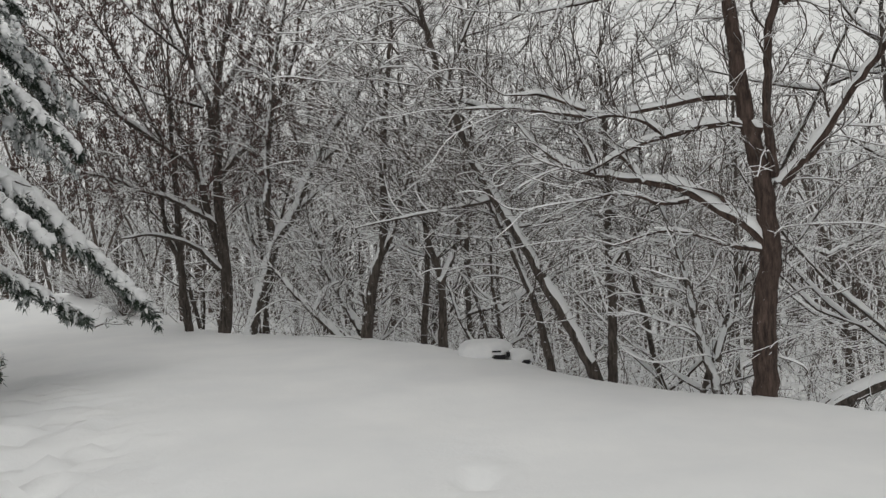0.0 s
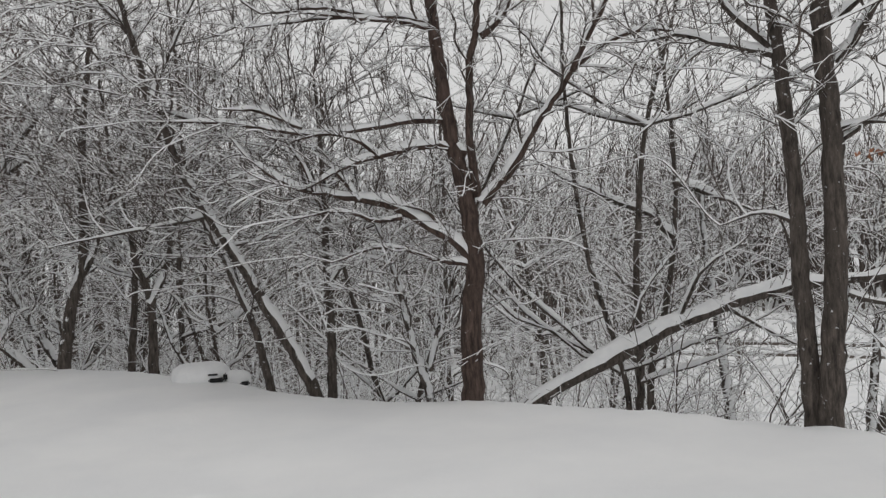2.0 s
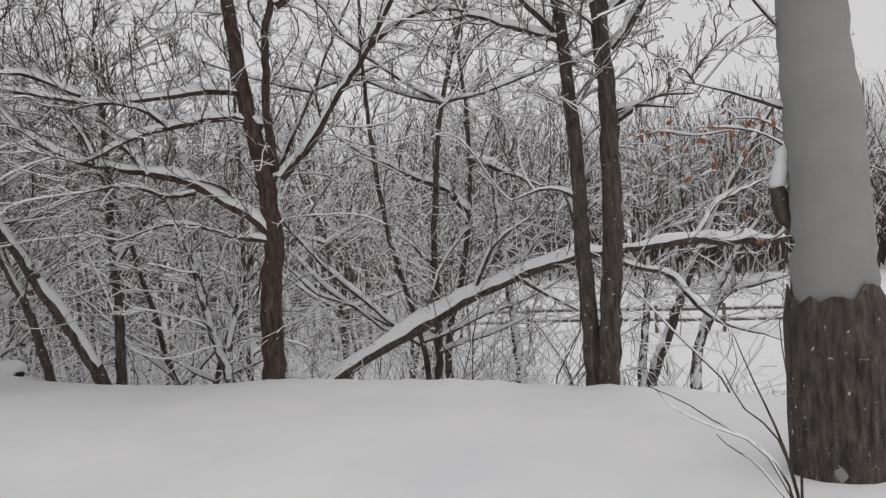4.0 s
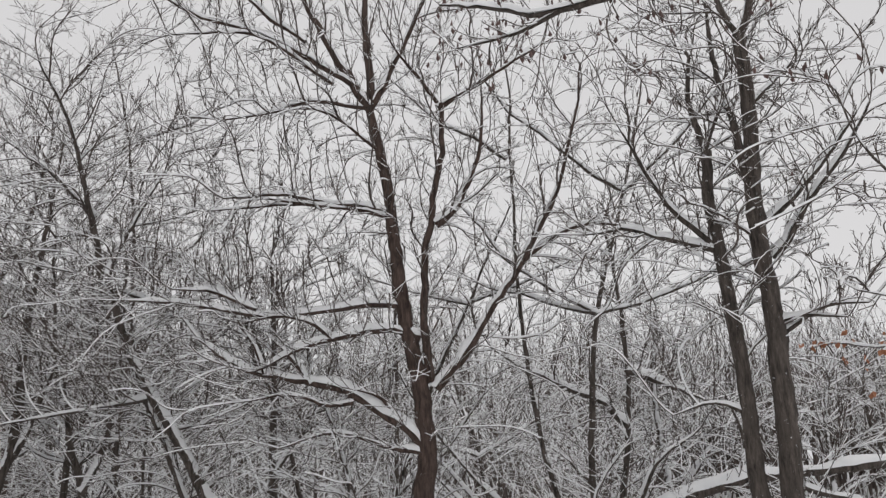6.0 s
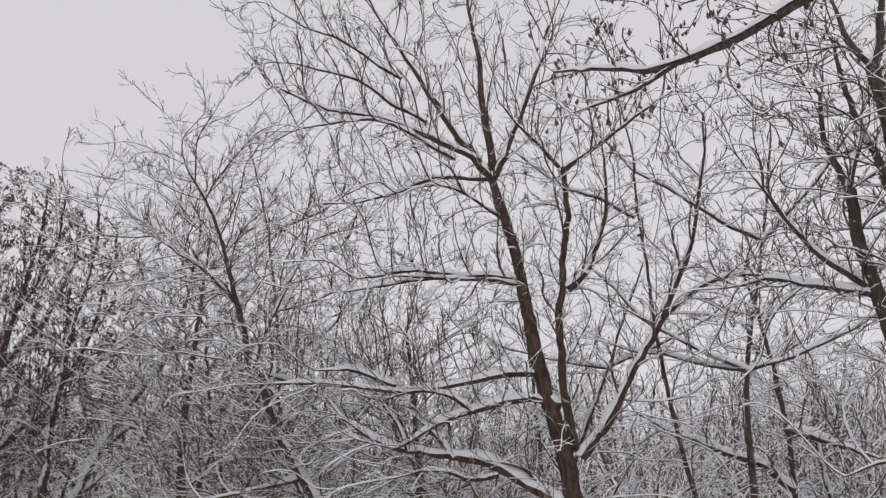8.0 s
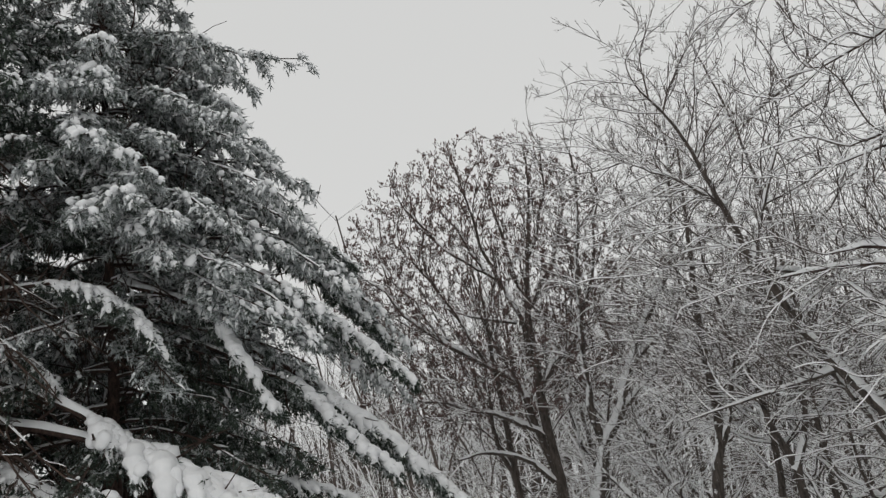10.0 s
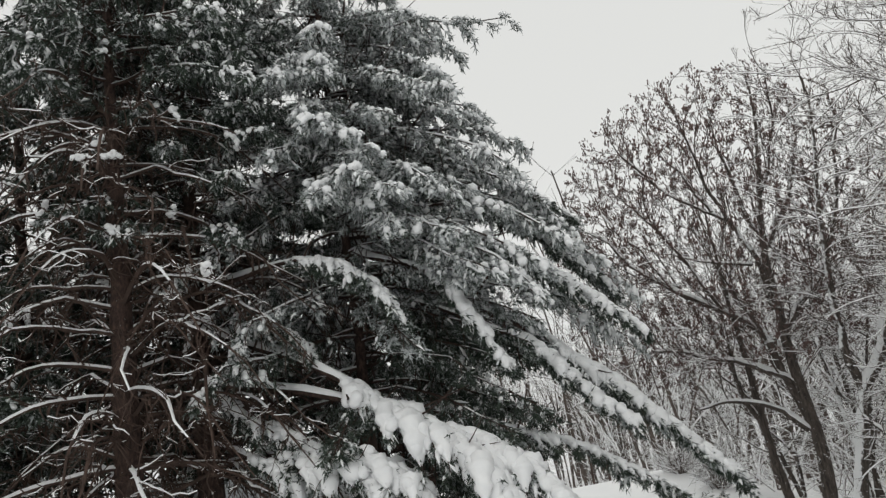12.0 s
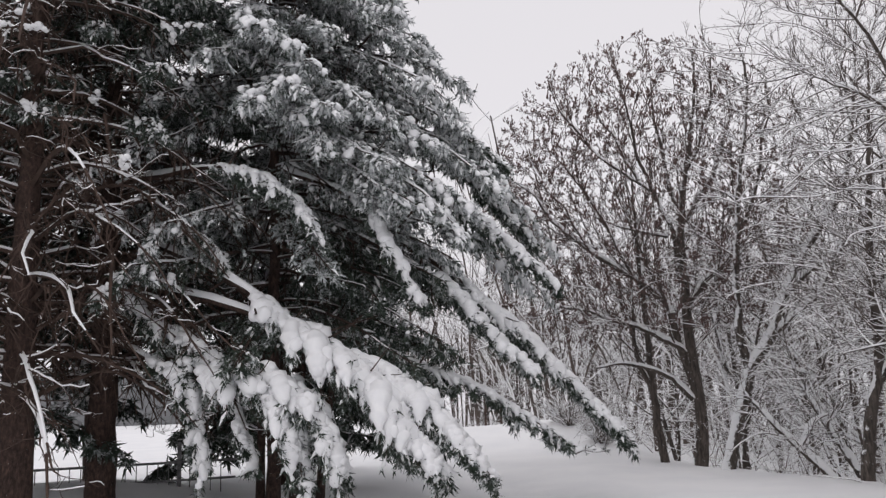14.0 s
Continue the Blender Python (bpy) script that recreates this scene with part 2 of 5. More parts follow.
def spawn(lines, radius, each, length, spread, lift, k=5, lo=0.2, hi=0.98, thin=0.6, wob=0.10, tip=0.0025, kink=0.45, least=0.45):
    """Side shoots on lines (n, k0, 3): each of them on every line."""
    n, k0, _ = lines.shape
    at = rng.uniform(lo, hi, (n, each)) * (k0 - 1)
    i = np.minimum(at.astype(int), k0 - 2)
    s = (at - i)[..., None]
    rows = np.arange(n)[:, None]
    start = lines[rows, i] * (1 - s) + lines[rows, i + 1] * s
    r0 = (radius[rows, i] * (1 - s[..., 0]) + radius[rows, i + 1] * s[..., 0]) * thin
    along = unit(lines[rows, i + 1] - lines[rows, i])
    any_way = unit(rng.normal(size=along.shape))
    across = unit(any_way - (any_way * along).sum(-1, keepdims=True) * along)
    ang = np.radians(rng.normal(spread, 12, (n, each)))[..., None]
    way = unit(np.cos(ang) * along + np.sin(ang) * across + np.array([0, 0, 1.0]) * lift * rng.uniform(0.2, 1.2, (n, each, 1)))
    own = np.linalg.norm(np.diff(lines, axis=1), axis=-1).sum(1)[:, None]
    size = length * rng.uniform(least, 1.7 - least, (n, each)) * (own ** 0.35) * (1.15 - 0.55 * at / (k0 - 1))
    step = (size / (k - 1))[..., None]
    out = [start]
    bend = unit(rng.normal(size=way.shape)) * wob
    for _ in range(k - 1):
        out.append(out[-1] + way * step)
        way = unit(way + bend + rng.normal(size=way.shape) * wob * kink + np.array([0, 0, lift * 0.16]))
    line = np.stack(out, 2).reshape(n * each, k, 3)
    taper = np.linspace(1, 0.35, k)[None, :]
    return line, np.maximum(r0.reshape(-1, 1) * taper, tip)


def on_lines(lines, at):
    """Points and ways at places 0..1 along lines: at (n, m)."""
    n, k, _ = lines.shape
    at = np.clip(at, 0, 1) * (k - 1)
    i = np.minimum(at.astype(int), k - 2)
    f = (at - i)[..., None]
    rows = np.arange(n)[:, None]
    return lines[rows, i] * (1 - f) + lines[rows, i + 1] * f, unit(lines[rows, i + 1] - lines[rows, i])


# ------------------------------------------------------------------ the ground
EDGE = np.array([(14, -14), (7.6, -1), (6.6, 1.6), (6.0, 3.8), (5.35, 5.05), (4.1, 7.2), (3.3, 8.2), (1.8, 9.4), (0.6, 11.6), (-1.4, 13.8), (-4, 15.6), (-7, 18.4), (-12, 24), (-25, 34), (-70, 60)], float)


def beyond(x, y):
    """Metres past the brink of the yard (minus: inside it)."""
    x, y = np.asarray(x, float), np.asarray(y, float)
    best, sign = np.full(x.shape, 1e9), np.ones(x.shape)
    for a, b in zip(EDGE[:-1], EDGE[1:]):
        ab = b - a
        s = np.clip(((x - a[0]) * ab[0] + (y - a[1]) * ab[1]) / (ab @ ab), 0, 1)
        far = np.hypot(x - a[0] - s * ab[0], y - a[1] - s * ab[1])
        left = ab[0] * (y - a[1]) - ab[1] * (x - a[0])
        closer = far < best
        best, sign = np.where(closer, far, best), np.where(closer, np.where(left > 0, -1, 1), sign)
    return best * sign


def ease(a, b, v):
    s = np.clip((v - a) / (b - a), 0, 1)
    return s * s * (3 - 2 * s)


FOOT = [(-3.3 - 0.35 * i + 0.22 * (i % 2), 6.0 + 0.62 * i) for i in range(9)] + [(-1.9 - 0.42 * i + 0.3 * (i % 2), 4.6 + 0.35 * i) for i in range(8)] + [(0.20, 5.50)]


def ground_z(x, y):
    x, y = np.asarray(x, float), np.asarray(y, float)
    d = beyond(x, y)
    deep = 0.9 + 2.3 * ease(-9, 3, x)
    rise = 0.09 - 0.075 * ease(-2, 3, x)
    past = np.maximum(d + 0.10, 0.0)
    z = rise * ease(-6, -0.8, d) - (deep + rise) * (1 - np.exp(-0.20 * past**1.3))
    z = z - 0.6 * ease(14, 40, d) * ease(0, 12, x)
    far = np.hypot(x, y)
    z = z + 9 * ease(75, 190, far) * ease(0, 30, y + 0.2 * np.abs(x))
    z = z + 0.045 * np.sin(0.55 * x + 0.3) * np.sin(0.43 * y + 1.1) + 0.02 * np.sin(1.7 * x + 0.8 * y) + 0.012 * np.sin(3.1 * y - 1.3 * x)
    z = z + 0.55 * np.exp(-(((x + 9.5) / 2.6) ** 2 + ((y - 21) / 1.6) ** 2)) + 0.35 * np.exp(-(((x + 13.5) / 3) ** 2 + ((y - 20) / 2) ** 2))
    z = z + 0.50 * np.exp(-(((x + 11) / 2.6) ** 2 + ((y - 7) / 2.6) ** 2))
    for fx, fy in FOOT:
        hole = np.hypot((x - fx) / 0.15, (y - fy) / 0.19)
        z = z - 0.14 * np.exp(-hole**2) + 0.03 * np.exp(-((hole - 1.6) ** 2) * 3)
    return z


def build_ground():
    n = 280
    s = np.linspace(-1, 1, n)
    stretch = lambda c, wide: c + wide * np.sinh(7.4 * s) / np.sinh(7.4)  # noqa: E731
    gx, gy = np.meshgrid(stretch(0.0, 900), stretch(8.0, 900), indexing="ij")
    gz = ground_z(gx, gy)
    # a trampled trail along the spruces
    a, b = np.array((-1.9, 3.6)), np.array((-6.6, 11.5))
    along = np.clip(((gx - a[0]) * (b - a)[0] + (gy - a[1]) * (b - a)[1]) / ((b - a) @ (b - a)), 0, 1)
    off = np.hypot(gx - a[0] - along * (b - a)[0], gy - a[1] - along * (b - a)[1])
    near = off < 1.5
    rough = np.array([noise.noise(Vector((p * 4.5, q * 4.5, 0.3))) + 0.7 * noise.noise(Vector((p * 9, q * 9, 5.3))) for p, q in zip(gx[near], gy[near])])
    gz[near] += (0.10 * rough - 0.05) * ease(1.5, 0.6, off[near])
    v = np.stack([gx, gy, gz], -1)
    i = np.arange(n * n).reshape(n, n)
    q = np.stack([i[:-1, :-1], i[1:, :-1], i[1:, 1:], i[:-1, 1:]], -1)
    ob = new("ground", mesh_of("ground", v, q, [SNOW_GROUND]))
    tagged(ob, "deep untouched snow over the yard and the slope below", "snow ground", kind="structure")


build_ground()

# ------------------------------------------------------------------ bare trees


def grow(nodes, ways, core, thick, pulls, step, lift, hold=1.5, reach=2.5, rounds=80):
    """Lets branches grow from the nodes into the space that the pulls fill; gives crooked chains of points with their thickness."""
    pos, parent = [p for p in nodes], [-1] * len(nodes)
    way = [0.4 * w for w in ways]
    pulls = pulls.astype(np.float32)
    kids = [0] * len(nodes)
    gap = np.linalg.norm(pulls[:, None] - nodes[None].astype(np.float32), axis=-1)
    near, far = gap.argmin(1), gap.min(1)
    live = far > 1.5 * step
    for _ in range(rounds):
        use = live & (far < reach)
        if not use.any():
            break
        ids, back = np.unique(near[use], return_inverse=True)
        at = np.array([pos[n] for n in ids])
        pull = np.zeros((len(ids), 3))
        np.add.at(pull, back, unit(pulls[use] - at[back]))
        was = np.array([way[n] for n in ids])
        go = unit(unit(pull) + hold * was + 0.3 * unit(at - core) + np.array([0, 0, lift]) + rng.normal(size=pull.shape) * 0.07)
        grown = []
        astern = (unit(pull) * was).sum(1) < np.where(ids < len(nodes), -0.3, 0.0)
        for n, a, g, no in zip(ids, at, go, astern):
            if no:
                continue
            if kids[n] > 2:
                live[near == n] = False
                continue
            kids[n] += 1
            pos.append(a + g * step)
            parent.append(int(n))
            way.append(g)
            kids.append(0)
            grown.append(len(pos) - 1)
        if not grown:
            break
        fresh = np.array([pos[n] for n in grown], np.float32)
        left = np.nonzero(live)[0]
        gap = np.linalg.norm(pulls[left, None] - fresh[None], axis=-1)
        best = gap.min(1)
        closer = best < far[left]
        near[left] = np.where(closer, np.array(grown)[gap.argmin(1)], near[left])
        far[left] = np.where(closer, best, far[left])
        live &= far > 1.9 * step
    first = len(nodes)
    weight = np.zeros(len(pos))
    heavy = np.full(len(pos), -1)
    for n in range(len(pos) - 1, first - 1, -1):
        weight[n] = max(weight[n], 1.0)
        p = parent[n]
        weight[p] += weight[n]
        if heavy[p] < 0 or weight[n] > weight[heavy[p]]:
            heavy[p] = n
    chains = []
    for n in range(first, len(pos)):
        if heavy[parent[n]] == n and parent[n] >= first:
            continue
        run, m = [parent[n], n], n
        while heavy[m] >= 0:
            m = heavy[m]
            run.append(m)
        line = np.array([pos[m] for m in run])
        if len(line) > 3:
            line[1:-1] = 0.5 * line[1:-1] + 0.25 * (line[:-2] + line[2:])
        rad = np.minimum(thick * np.maximum(weight[run], 1.0) ** 0.5, 0.03)
        rad[0] = rad[1]
        chains.append((line, rad))
    return chains


def in_steps(chains):
    """Chains of any length as arrays of equal ones: short, middling and long."""
    out = []
    for lo, hi, k in ((2, 4, 3), (5, 9, 6), (10, 999, 14)):
        some = [(smooth_line(p, k), np.interp(np.linspace(0, 1, k), np.linspace(0, 1, len(r)), r)) for p, r in chains if lo <= len(p) <= hi]
        if some:
            out.append((np.stack([a for a, b in some]), np.stack([b for a, b in some])))
    return out


def bare_tree(name, spec, label, bark=None, seed=1, fill=(1500, 0.12), spurs=(3, 0.24, 2), lift=0.1, load=1.0, group="bare trees at the brink", buds=0, bud=0.018, leafy=0, deep=1.0, wander=1.0, low=0.45, dome=None, room=0.45, clear=0.0):
    """A tree from its stems: (x, y, facing, [(thick, thin, [(across, height), ...])]). Shoots grow out of every stem."""
    global rng
    rng = np.random.default_rng(seed)
    bark = bark or BARK
    bx, by, turn, stems = spec
    c, s = math.cos(radians(turn)), math.sin(radians(turn))
    top = new(name)
    top.location = (bx, by, 0)
    tagged(top, label, "tree", group)
    twigs, lines2, rad2 = Soup(), [], []
    for n, (r0, r1, pts) in enumerate(stems):
        bow = rng.uniform(-0.5, 0.5) * deep if n else 0.0
        flat = np.array([(u, w) for u, w in pts], float)
        if n == 0 and name != "fallen_tree":
            foot = float(ground_z(bx, by)) - 0.25
            if flat[0, 1] > foot:
                flat = np.concatenate([[(flat[0, 0], foot)], flat])
        span = np.linspace(0, 1, len(flat))
        depth = bow * span**1.5 * np.linalg.norm(flat[-1] - flat[0]) * 0.6
        p = np.stack([flat[:, 0] * c - depth * s, flat[:, 0] * s + depth * c, flat[:, 1]], 1)
        size = np.linalg.norm(np.diff(p, axis=0), axis=1).sum()
        k = int(np.clip(size / 0.10, 8, 56))
        line = smooth_line(p, k)
        line[1:-1] += rng.normal(size=(k - 2, 3)) * min(0.006, 0.1 * r0)
        knots = np.arange(0, k + 5, 5)
        drift = np.stack([np.interp(np.arange(k), knots, rng.normal(size=len(knots))) for _ in range(3)], 1)
        line += drift * (0.034 if n else 0.008) * min(1.0, size / 2) * np.clip(np.arange(k) / 4, 0, 1)[:, None] * wander
        radius = np.linspace(r0, r1, k) * (1 + 0.02 * rng.normal(size=k))
        if n == 0:
            radius *= 1 + 0.06 * np.clip(1 - np.arange(k) / (0.18 * k), 0, 1) ** 2
        v, q = tube(line, radius, 12 if r0 > 0.07 else 7, 0.02)
        limb = part("trunk" if n == 0 else "limb", mesh_of("limb", v, q, [bark if n == 0 or bark is not BARK_GREY else BARK]), top)
        v, q = snow_strip(line, radius, load)
        part("snow", mesh_of("snow", v, q, [SNOW]), limb, "fresh snow lying along the limb")
        keep = smooth_line(line, 12)
        lines2.append(keep)
        rad2.append(np.linspace(r0, r1, 12))
    if fill:
        L = np.stack(lines2)
        first = int(low * 11)
        nodes = np.concatenate([L[0, first:]] + [a for a in L[1:]])
        ways = np.concatenate([unit(np.gradient(L[0], axis=0))[first:]] + [unit(np.gradient(a, axis=0)) for a in L[1:]])
        n = fill[0]
        own = np.linalg.norm(np.diff(L, axis=1), axis=-1).sum(1)
        own[0] *= 1 - low
        pick = lambda: on_lines(L[(which := rng.choice(len(L), n, p=own / own.sum()))], np.where(which == 0, low + (1 - low) * rng.uniform(size=n), rng.uniform(0.1, 1.0, n))[:, None])[0][:, 0]  # noqa: E731
        a, b = pick(), pick()
        part_way = rng.uniform(0, 1, (n, 1)) * (rng.uniform(size=(n, 1)) < 0.4)
        pulls = a * (1 - part_way) + b * part_way + rng.normal(size=(n, 3)) * room
        if dome:
            mid, half = np.array(dome[0]), np.array(dome[1])
            pulls = mid + unit(rng.normal(size=(n, 3))) * half * rng.uniform(0.25, 1.0, (n, 1)) ** 0.6
        pulls = pulls[pulls[:, 2] > max(clear, nodes[:, 2].min() - 0.1)]
        grown = in_steps(grow(nodes, ways, L[0, first] - np.array([0, 0, 0.6]), 0.0034, pulls, fill[1], lift))
        ends = []
        for l, q in grown:
            twig_mesh(twigs, l, q, load * 1.25)
            long = l.shape[1] > 5
            l3, q3 = spawn(l, q, spurs[0] * (3 if l.shape[1] > 10 else 2 if long else 1), spurs[1], 34, lift + 0.2, 4, 0.08, 1.0, 0.7, 0.035, 0.0025, 0.7, 0.35)
            l4, q4 = spawn(l3, q3, spurs[2], 0.55 * spurs[1], 38, lift + 0.2, 2, 0.15, 1.0, 0.75, 0.07, 0.0021, 0.7, 0.35)
            twig_mesh(twigs, l3, q3, load * 0.6)
            twig_mesh(twigs, l4, q4, load * 0.3)
            ends += [l3[:, -1], l4[:, -1]]
        ends = np.concatenate(ends)
        mats = [BARK_TWIG, SNOW]
        if buds:
            rank = np.argsort(-np.hypot(ends[:, 2], 0.8 * np.hypot(ends[:, 0], ends[:, 1])) + rng.normal(size=len(ends)) * 1.4)
            clusters(twigs, ends[rank[:buds]], bud, 2)
            mats.append(BUD)
        if leafy:
            leaves(twigs, ends[rng.permutation(len(ends))[:leafy]], 0.07, 2)
            mats.append(DEAD_LEAF)
        part("crown", twigs.mesh("crown", mats, False), top, "fine bare twigs ridged with snow", "stuff")
    return top


def clusters(soup, places, size, index):
    """Small ragged buds and seed clusters: slim three-sided double pyramids."""
    n = len(places)
    base = np.array([(1, 0, 0), (-0.5, 0.87, 0), (-0.5, -0.87, 0), (0, 0, 2.2), (0, 0, -1.6)]) * size
    v = places[:, None] + base[None] * rng.uniform(0.5, 1.4, (n, 5, 1)) + rng.normal(size=(n, 1, 3)) * size * 0.3
    v[:, 3, :2] += rng.normal(size=(n, 2)) * size * 0.8
    f = np.array([(0, 1, 3), (1, 2, 3), (2, 0, 3), (1, 0, 4), (2, 1, 4), (0, 2, 4)])
    soup.add(v, None, (f[None] + np.arange(n)[:, None, None] * 5), ti=index)


bare_tree("maple_tree", (3.26, 8.28, -21.4, [
    (0.13, 0.048, [(0.00, -0.18), (0.01, 0.72), (0.10, 1.57), (0.05, 2.06), (-0.07, 2.69), (-0.16, 3.25), (-0.23, 3.82), (-0.29, 4.40), (-0.39, 4.96), (-0.48, 5.39)]),
    (0.06, 0.012, [(-0.48, 5.39), (-0.68, 5.69), (-1.01, 6.22), (-1.29, 6.77), (-1.53, 7.33), (-1.86, 7.99)]),
    (0.055, 0.012, [(-0.47, 5.39), (-0.47, 5.90), (-0.51, 6.66), (-0.53, 7.29), (-0.57, 8.28)]),
    (0.045, 0.01, [(-0.46, 5.39), (-0.20, 5.97), (0.10, 6.64), (0.37, 7.26), (0.65, 7.99)]),
    (0.05, 0.03, [(0.16, 2.18), (0.08, 2.76), (0.07, 3.07), (0.16, 3.62), (0.27, 3.98), (0.30, 4.73), (0.35, 5.40)]),
    (0.03, 0.008, [(0.35, 5.40), (0.13, 5.70), (-0.09, 5.97), (-0.32, 6.35)]),
    (0.03, 0.008, [(0.34, 5.36), (0.74, 5.61), (1.20, 5.85), (1.74, 6.21)]),
    (0.04, 0.01, [(0.27, 3.94), (0.61, 4.30), (0.81, 5.06), (0.91, 5.71)]),
    (0.048, 0.01, [(0.21, 2.10), (0.51, 2.47), (0.85, 2.98), (1.20, 3.48), (1.57, 4.13), (1.77, 4.75), (1.93, 5.68)]),
    (0.03, 0.008, [(1.20, 3.48), (1.61, 3.76), (2.01, 3.88), (2.52, 3.83)]),
    (0.046, 0.01, [(0.07, 1.45), (-0.22, 1.73), (-0.69, 1.99), (-1.17, 2.19), (-1.64, 2.32), (-2.04, 2.45), (-2.39, 2.72), (-2.62, 3.03)]),
    (0.028, 0.008, [(-1.64, 2.30), (-1.81, 2.72), (-2.16, 3.21)]),
    (0.03, 0.008, [(-0.69, 1.99), (-0.99, 1.97), (-1.35, 2.10), (-1.76, 2.05)]),
    (0.026, 0.008, [(-1.17, 2.19), (-1.34, 2.46), (-1.58, 2.71)]),
    (0.026, 0.008, [(-0.22, 1.73), (-0.39, 2.01), (-0.81, 2.15)]),
    (0.024, 0.008, [(-0.92, 2.67), (-1.16, 2.89), (-1.46, 2.99), (-1.87, 2.90)]),
    (0.024, 0.007, [(-1.75, 3.02), (-2.16, 3.21), (-2.62, 3.27)]),
    (0.038, 0.009, [(0.05, 2.66), (-0.38, 2.79), (-0.92, 2.67), (-1.34, 2.56), (-1.75, 2.35)]),
    (0.03, 0.008, [(-0.10, 3.03), (-0.86, 3.01), (-1.75, 3.02), (-2.56, 3.10), (-3.24, 3.16)]),
    (0.026, 0.008, [(-0.26, 4.05), (-0.60, 4.14), (-1.27, 4.20), (-1.74, 4.29)]),
    (0.034, 0.008, [(0.04, 1.44), (-0.34, 1.51), (-0.88, 1.66), (-1.47, 1.53)]),
    (0.028, 0.008, [(-0.30, 4.06), (-0.89, 4.19), (-1.54, 4.28), (-2.12, 4.26)]),
    (0.026, 0.008, [(-0.53, 5.39), (-1.15, 5.45), (-1.75, 5.33), (-2.15, 5.27)]),
    (0.022, 0.006, [(-1.23, 6.25), (-1.94, 6.86), (-2.66, 7.24), (-3.25, 7.45)]),
    (0.02, 0.006, [(-1.51, 6.90), (-2.08, 7.44), (-2.68, 7.82), (-3.14, 8.20)]),
    (0.022, 0.006, [(-0.90, 5.70), (-1.51, 6.16), (-2.07, 6.32), (-2.78, 6.25)]),
    (0.02, 0.006, [(-0.39, 4.87), (-0.84, 5.25), (-1.25, 5.35), (-1.79, 5.25)]),
    (0.022, 0.006, [(-0.23, 4.10), (-0.87, 4.21), (-1.53, 4.25), (-2.32, 4.16)]),
    (0.034, 0.008, [(-0.61, 5.65), (-1.22, 6.04), (-1.90, 6.40), (-2.53, 6.62), (-3.09, 6.83)]),
]), "tall bare maple with red-brown trunk and snow-laden spreading limbs", BARK_RED, 3, (6750, 0.09), (3, 0.28, 2), 0.12, 1.2, deep=0.45, room=0.5)
bare_tree("twin_tree", (5.35, 5.36, -44.9, [
    (0.110, 0.060, [(0.00, -0.17), (0.10, 1.29), (0.12, 2.53), (0.08, 3.29), (0.10, 3.90), (0.13, 4.63), (0.12, 5.21)]),
    (0.04, 0.01, [(0.12, 5.21), (-0.03, 5.54), (-0.09, 6.11)]),
    (0.045, 0.01, [(0.12, 5.18), (0.23, 5.35), (0.35, 5.74), (0.50, 6.30)]),
    (0.028, 0.008, [(0.22, 3.39), (0.48, 3.65), (0.74, 3.92), (1.01, 4.23)]),
    (0.025, 0.008, [(0.15, 2.46), (0.44, 2.51), (0.68, 2.46)]),
    (0.05, 0.015, [(0.12, 3.35), (0.02, 3.83), (-0.05, 4.28), (-0.10, 4.79), (-0.15, 5.33), (-0.22, 5.90)]),
    (0.02, 0.006, [(0.13, 4.46), (0.41, 4.74), (0.63, 4.97)]),
    (0.03, 0.008, [(0.18, 3.03), (0.41, 3.31), (0.76, 3.78), (1.06, 4.19)]),
    (0.022, 0.007, [(0.18, 2.37), (0.51, 2.55), (0.88, 2.57)]),
]), "tall straight bare tree with forked top at the brink", BARK, 4, (1770, 0.08), (3, 0.23, 2), 0.1, clear=2.6)
bare_tree("twin_tree", (5.28, 5.50, -43.7, [
    (0.088, 0.05, [(0.03, -0.18), (0.01, 0.69), (-0.03, 1.29), (-0.04, 2.05), (-0.12, 3.21), (-0.17, 3.64), (-0.15, 4.12)]),
    (0.035, 0.008, [(-0.15, 4.12), (-0.22, 4.59), (-0.28, 5.18), (-0.30, 5.74)]),
    (0.03, 0.008, [(-0.14, 4.15), (0.02, 4.54), (0.13, 4.97)]),
    (0.034, 0.008, [(-0.19, 3.24), (-0.45, 3.52), (-0.66, 3.90), (-0.85, 4.36)]),
    (0.03, 0.008, [(-0.13, 3.16), (-0.55, 3.32), (-0.94, 3.45), (-1.31, 3.42)]),
    (0.02, 0.006, [(-0.04, 1.69), (-0.29, 1.80), (-0.65, 1.71)]),
]), "slender bare tree standing close beside its taller twin", BARK, 5, (1210, 0.08), (3, 0.23, 2), 0.1, clear=2.2)
bare_tree("fallen_tree", (3.46, 8.85, -21.3, [
    (0.08, 0.05, [(-0.00, -0.99), (0.60, -0.33), (1.06, -0.04), (1.68, 0.23), (2.37, 0.56), (3.08, 0.83), (3.59, 0.96), (3.88, 1.02), (4.61, 1.06), (5.44, 1.13), (5.96, 1.06), (6.74, 1.07)]),
    (0.03, 0.008, [(3.66, 0.98), (3.83, 1.45), (3.71, 2.01)]),
    (0.035, 0.008, [(4.42, 0.88), (5.11, 0.68), (5.59, 0.07), (6.63, -0.27)]),
    (0.03, 0.008, [(2.44, 0.62), (2.75, 1.21), (3.19, 1.61)]),
    (0.025, 0.008, [(3.01, 0.80), (3.49, 0.51), (3.91, 0.28)]),
    (0.025, 0.008, [(5.44, 1.13), (5.85, 1.60), (6.48, 1.87)]),
    (0.02, 0.008, [(1.88, 0.35), (2.04, 0.97), (2.48, 1.49)]),
]), "fallen leaning trunk under a thick roll of snow", BARK, 6, (620, 0.09), (3, 0.31, 2), 0.1, 1.1, low=0.55, room=0.4)
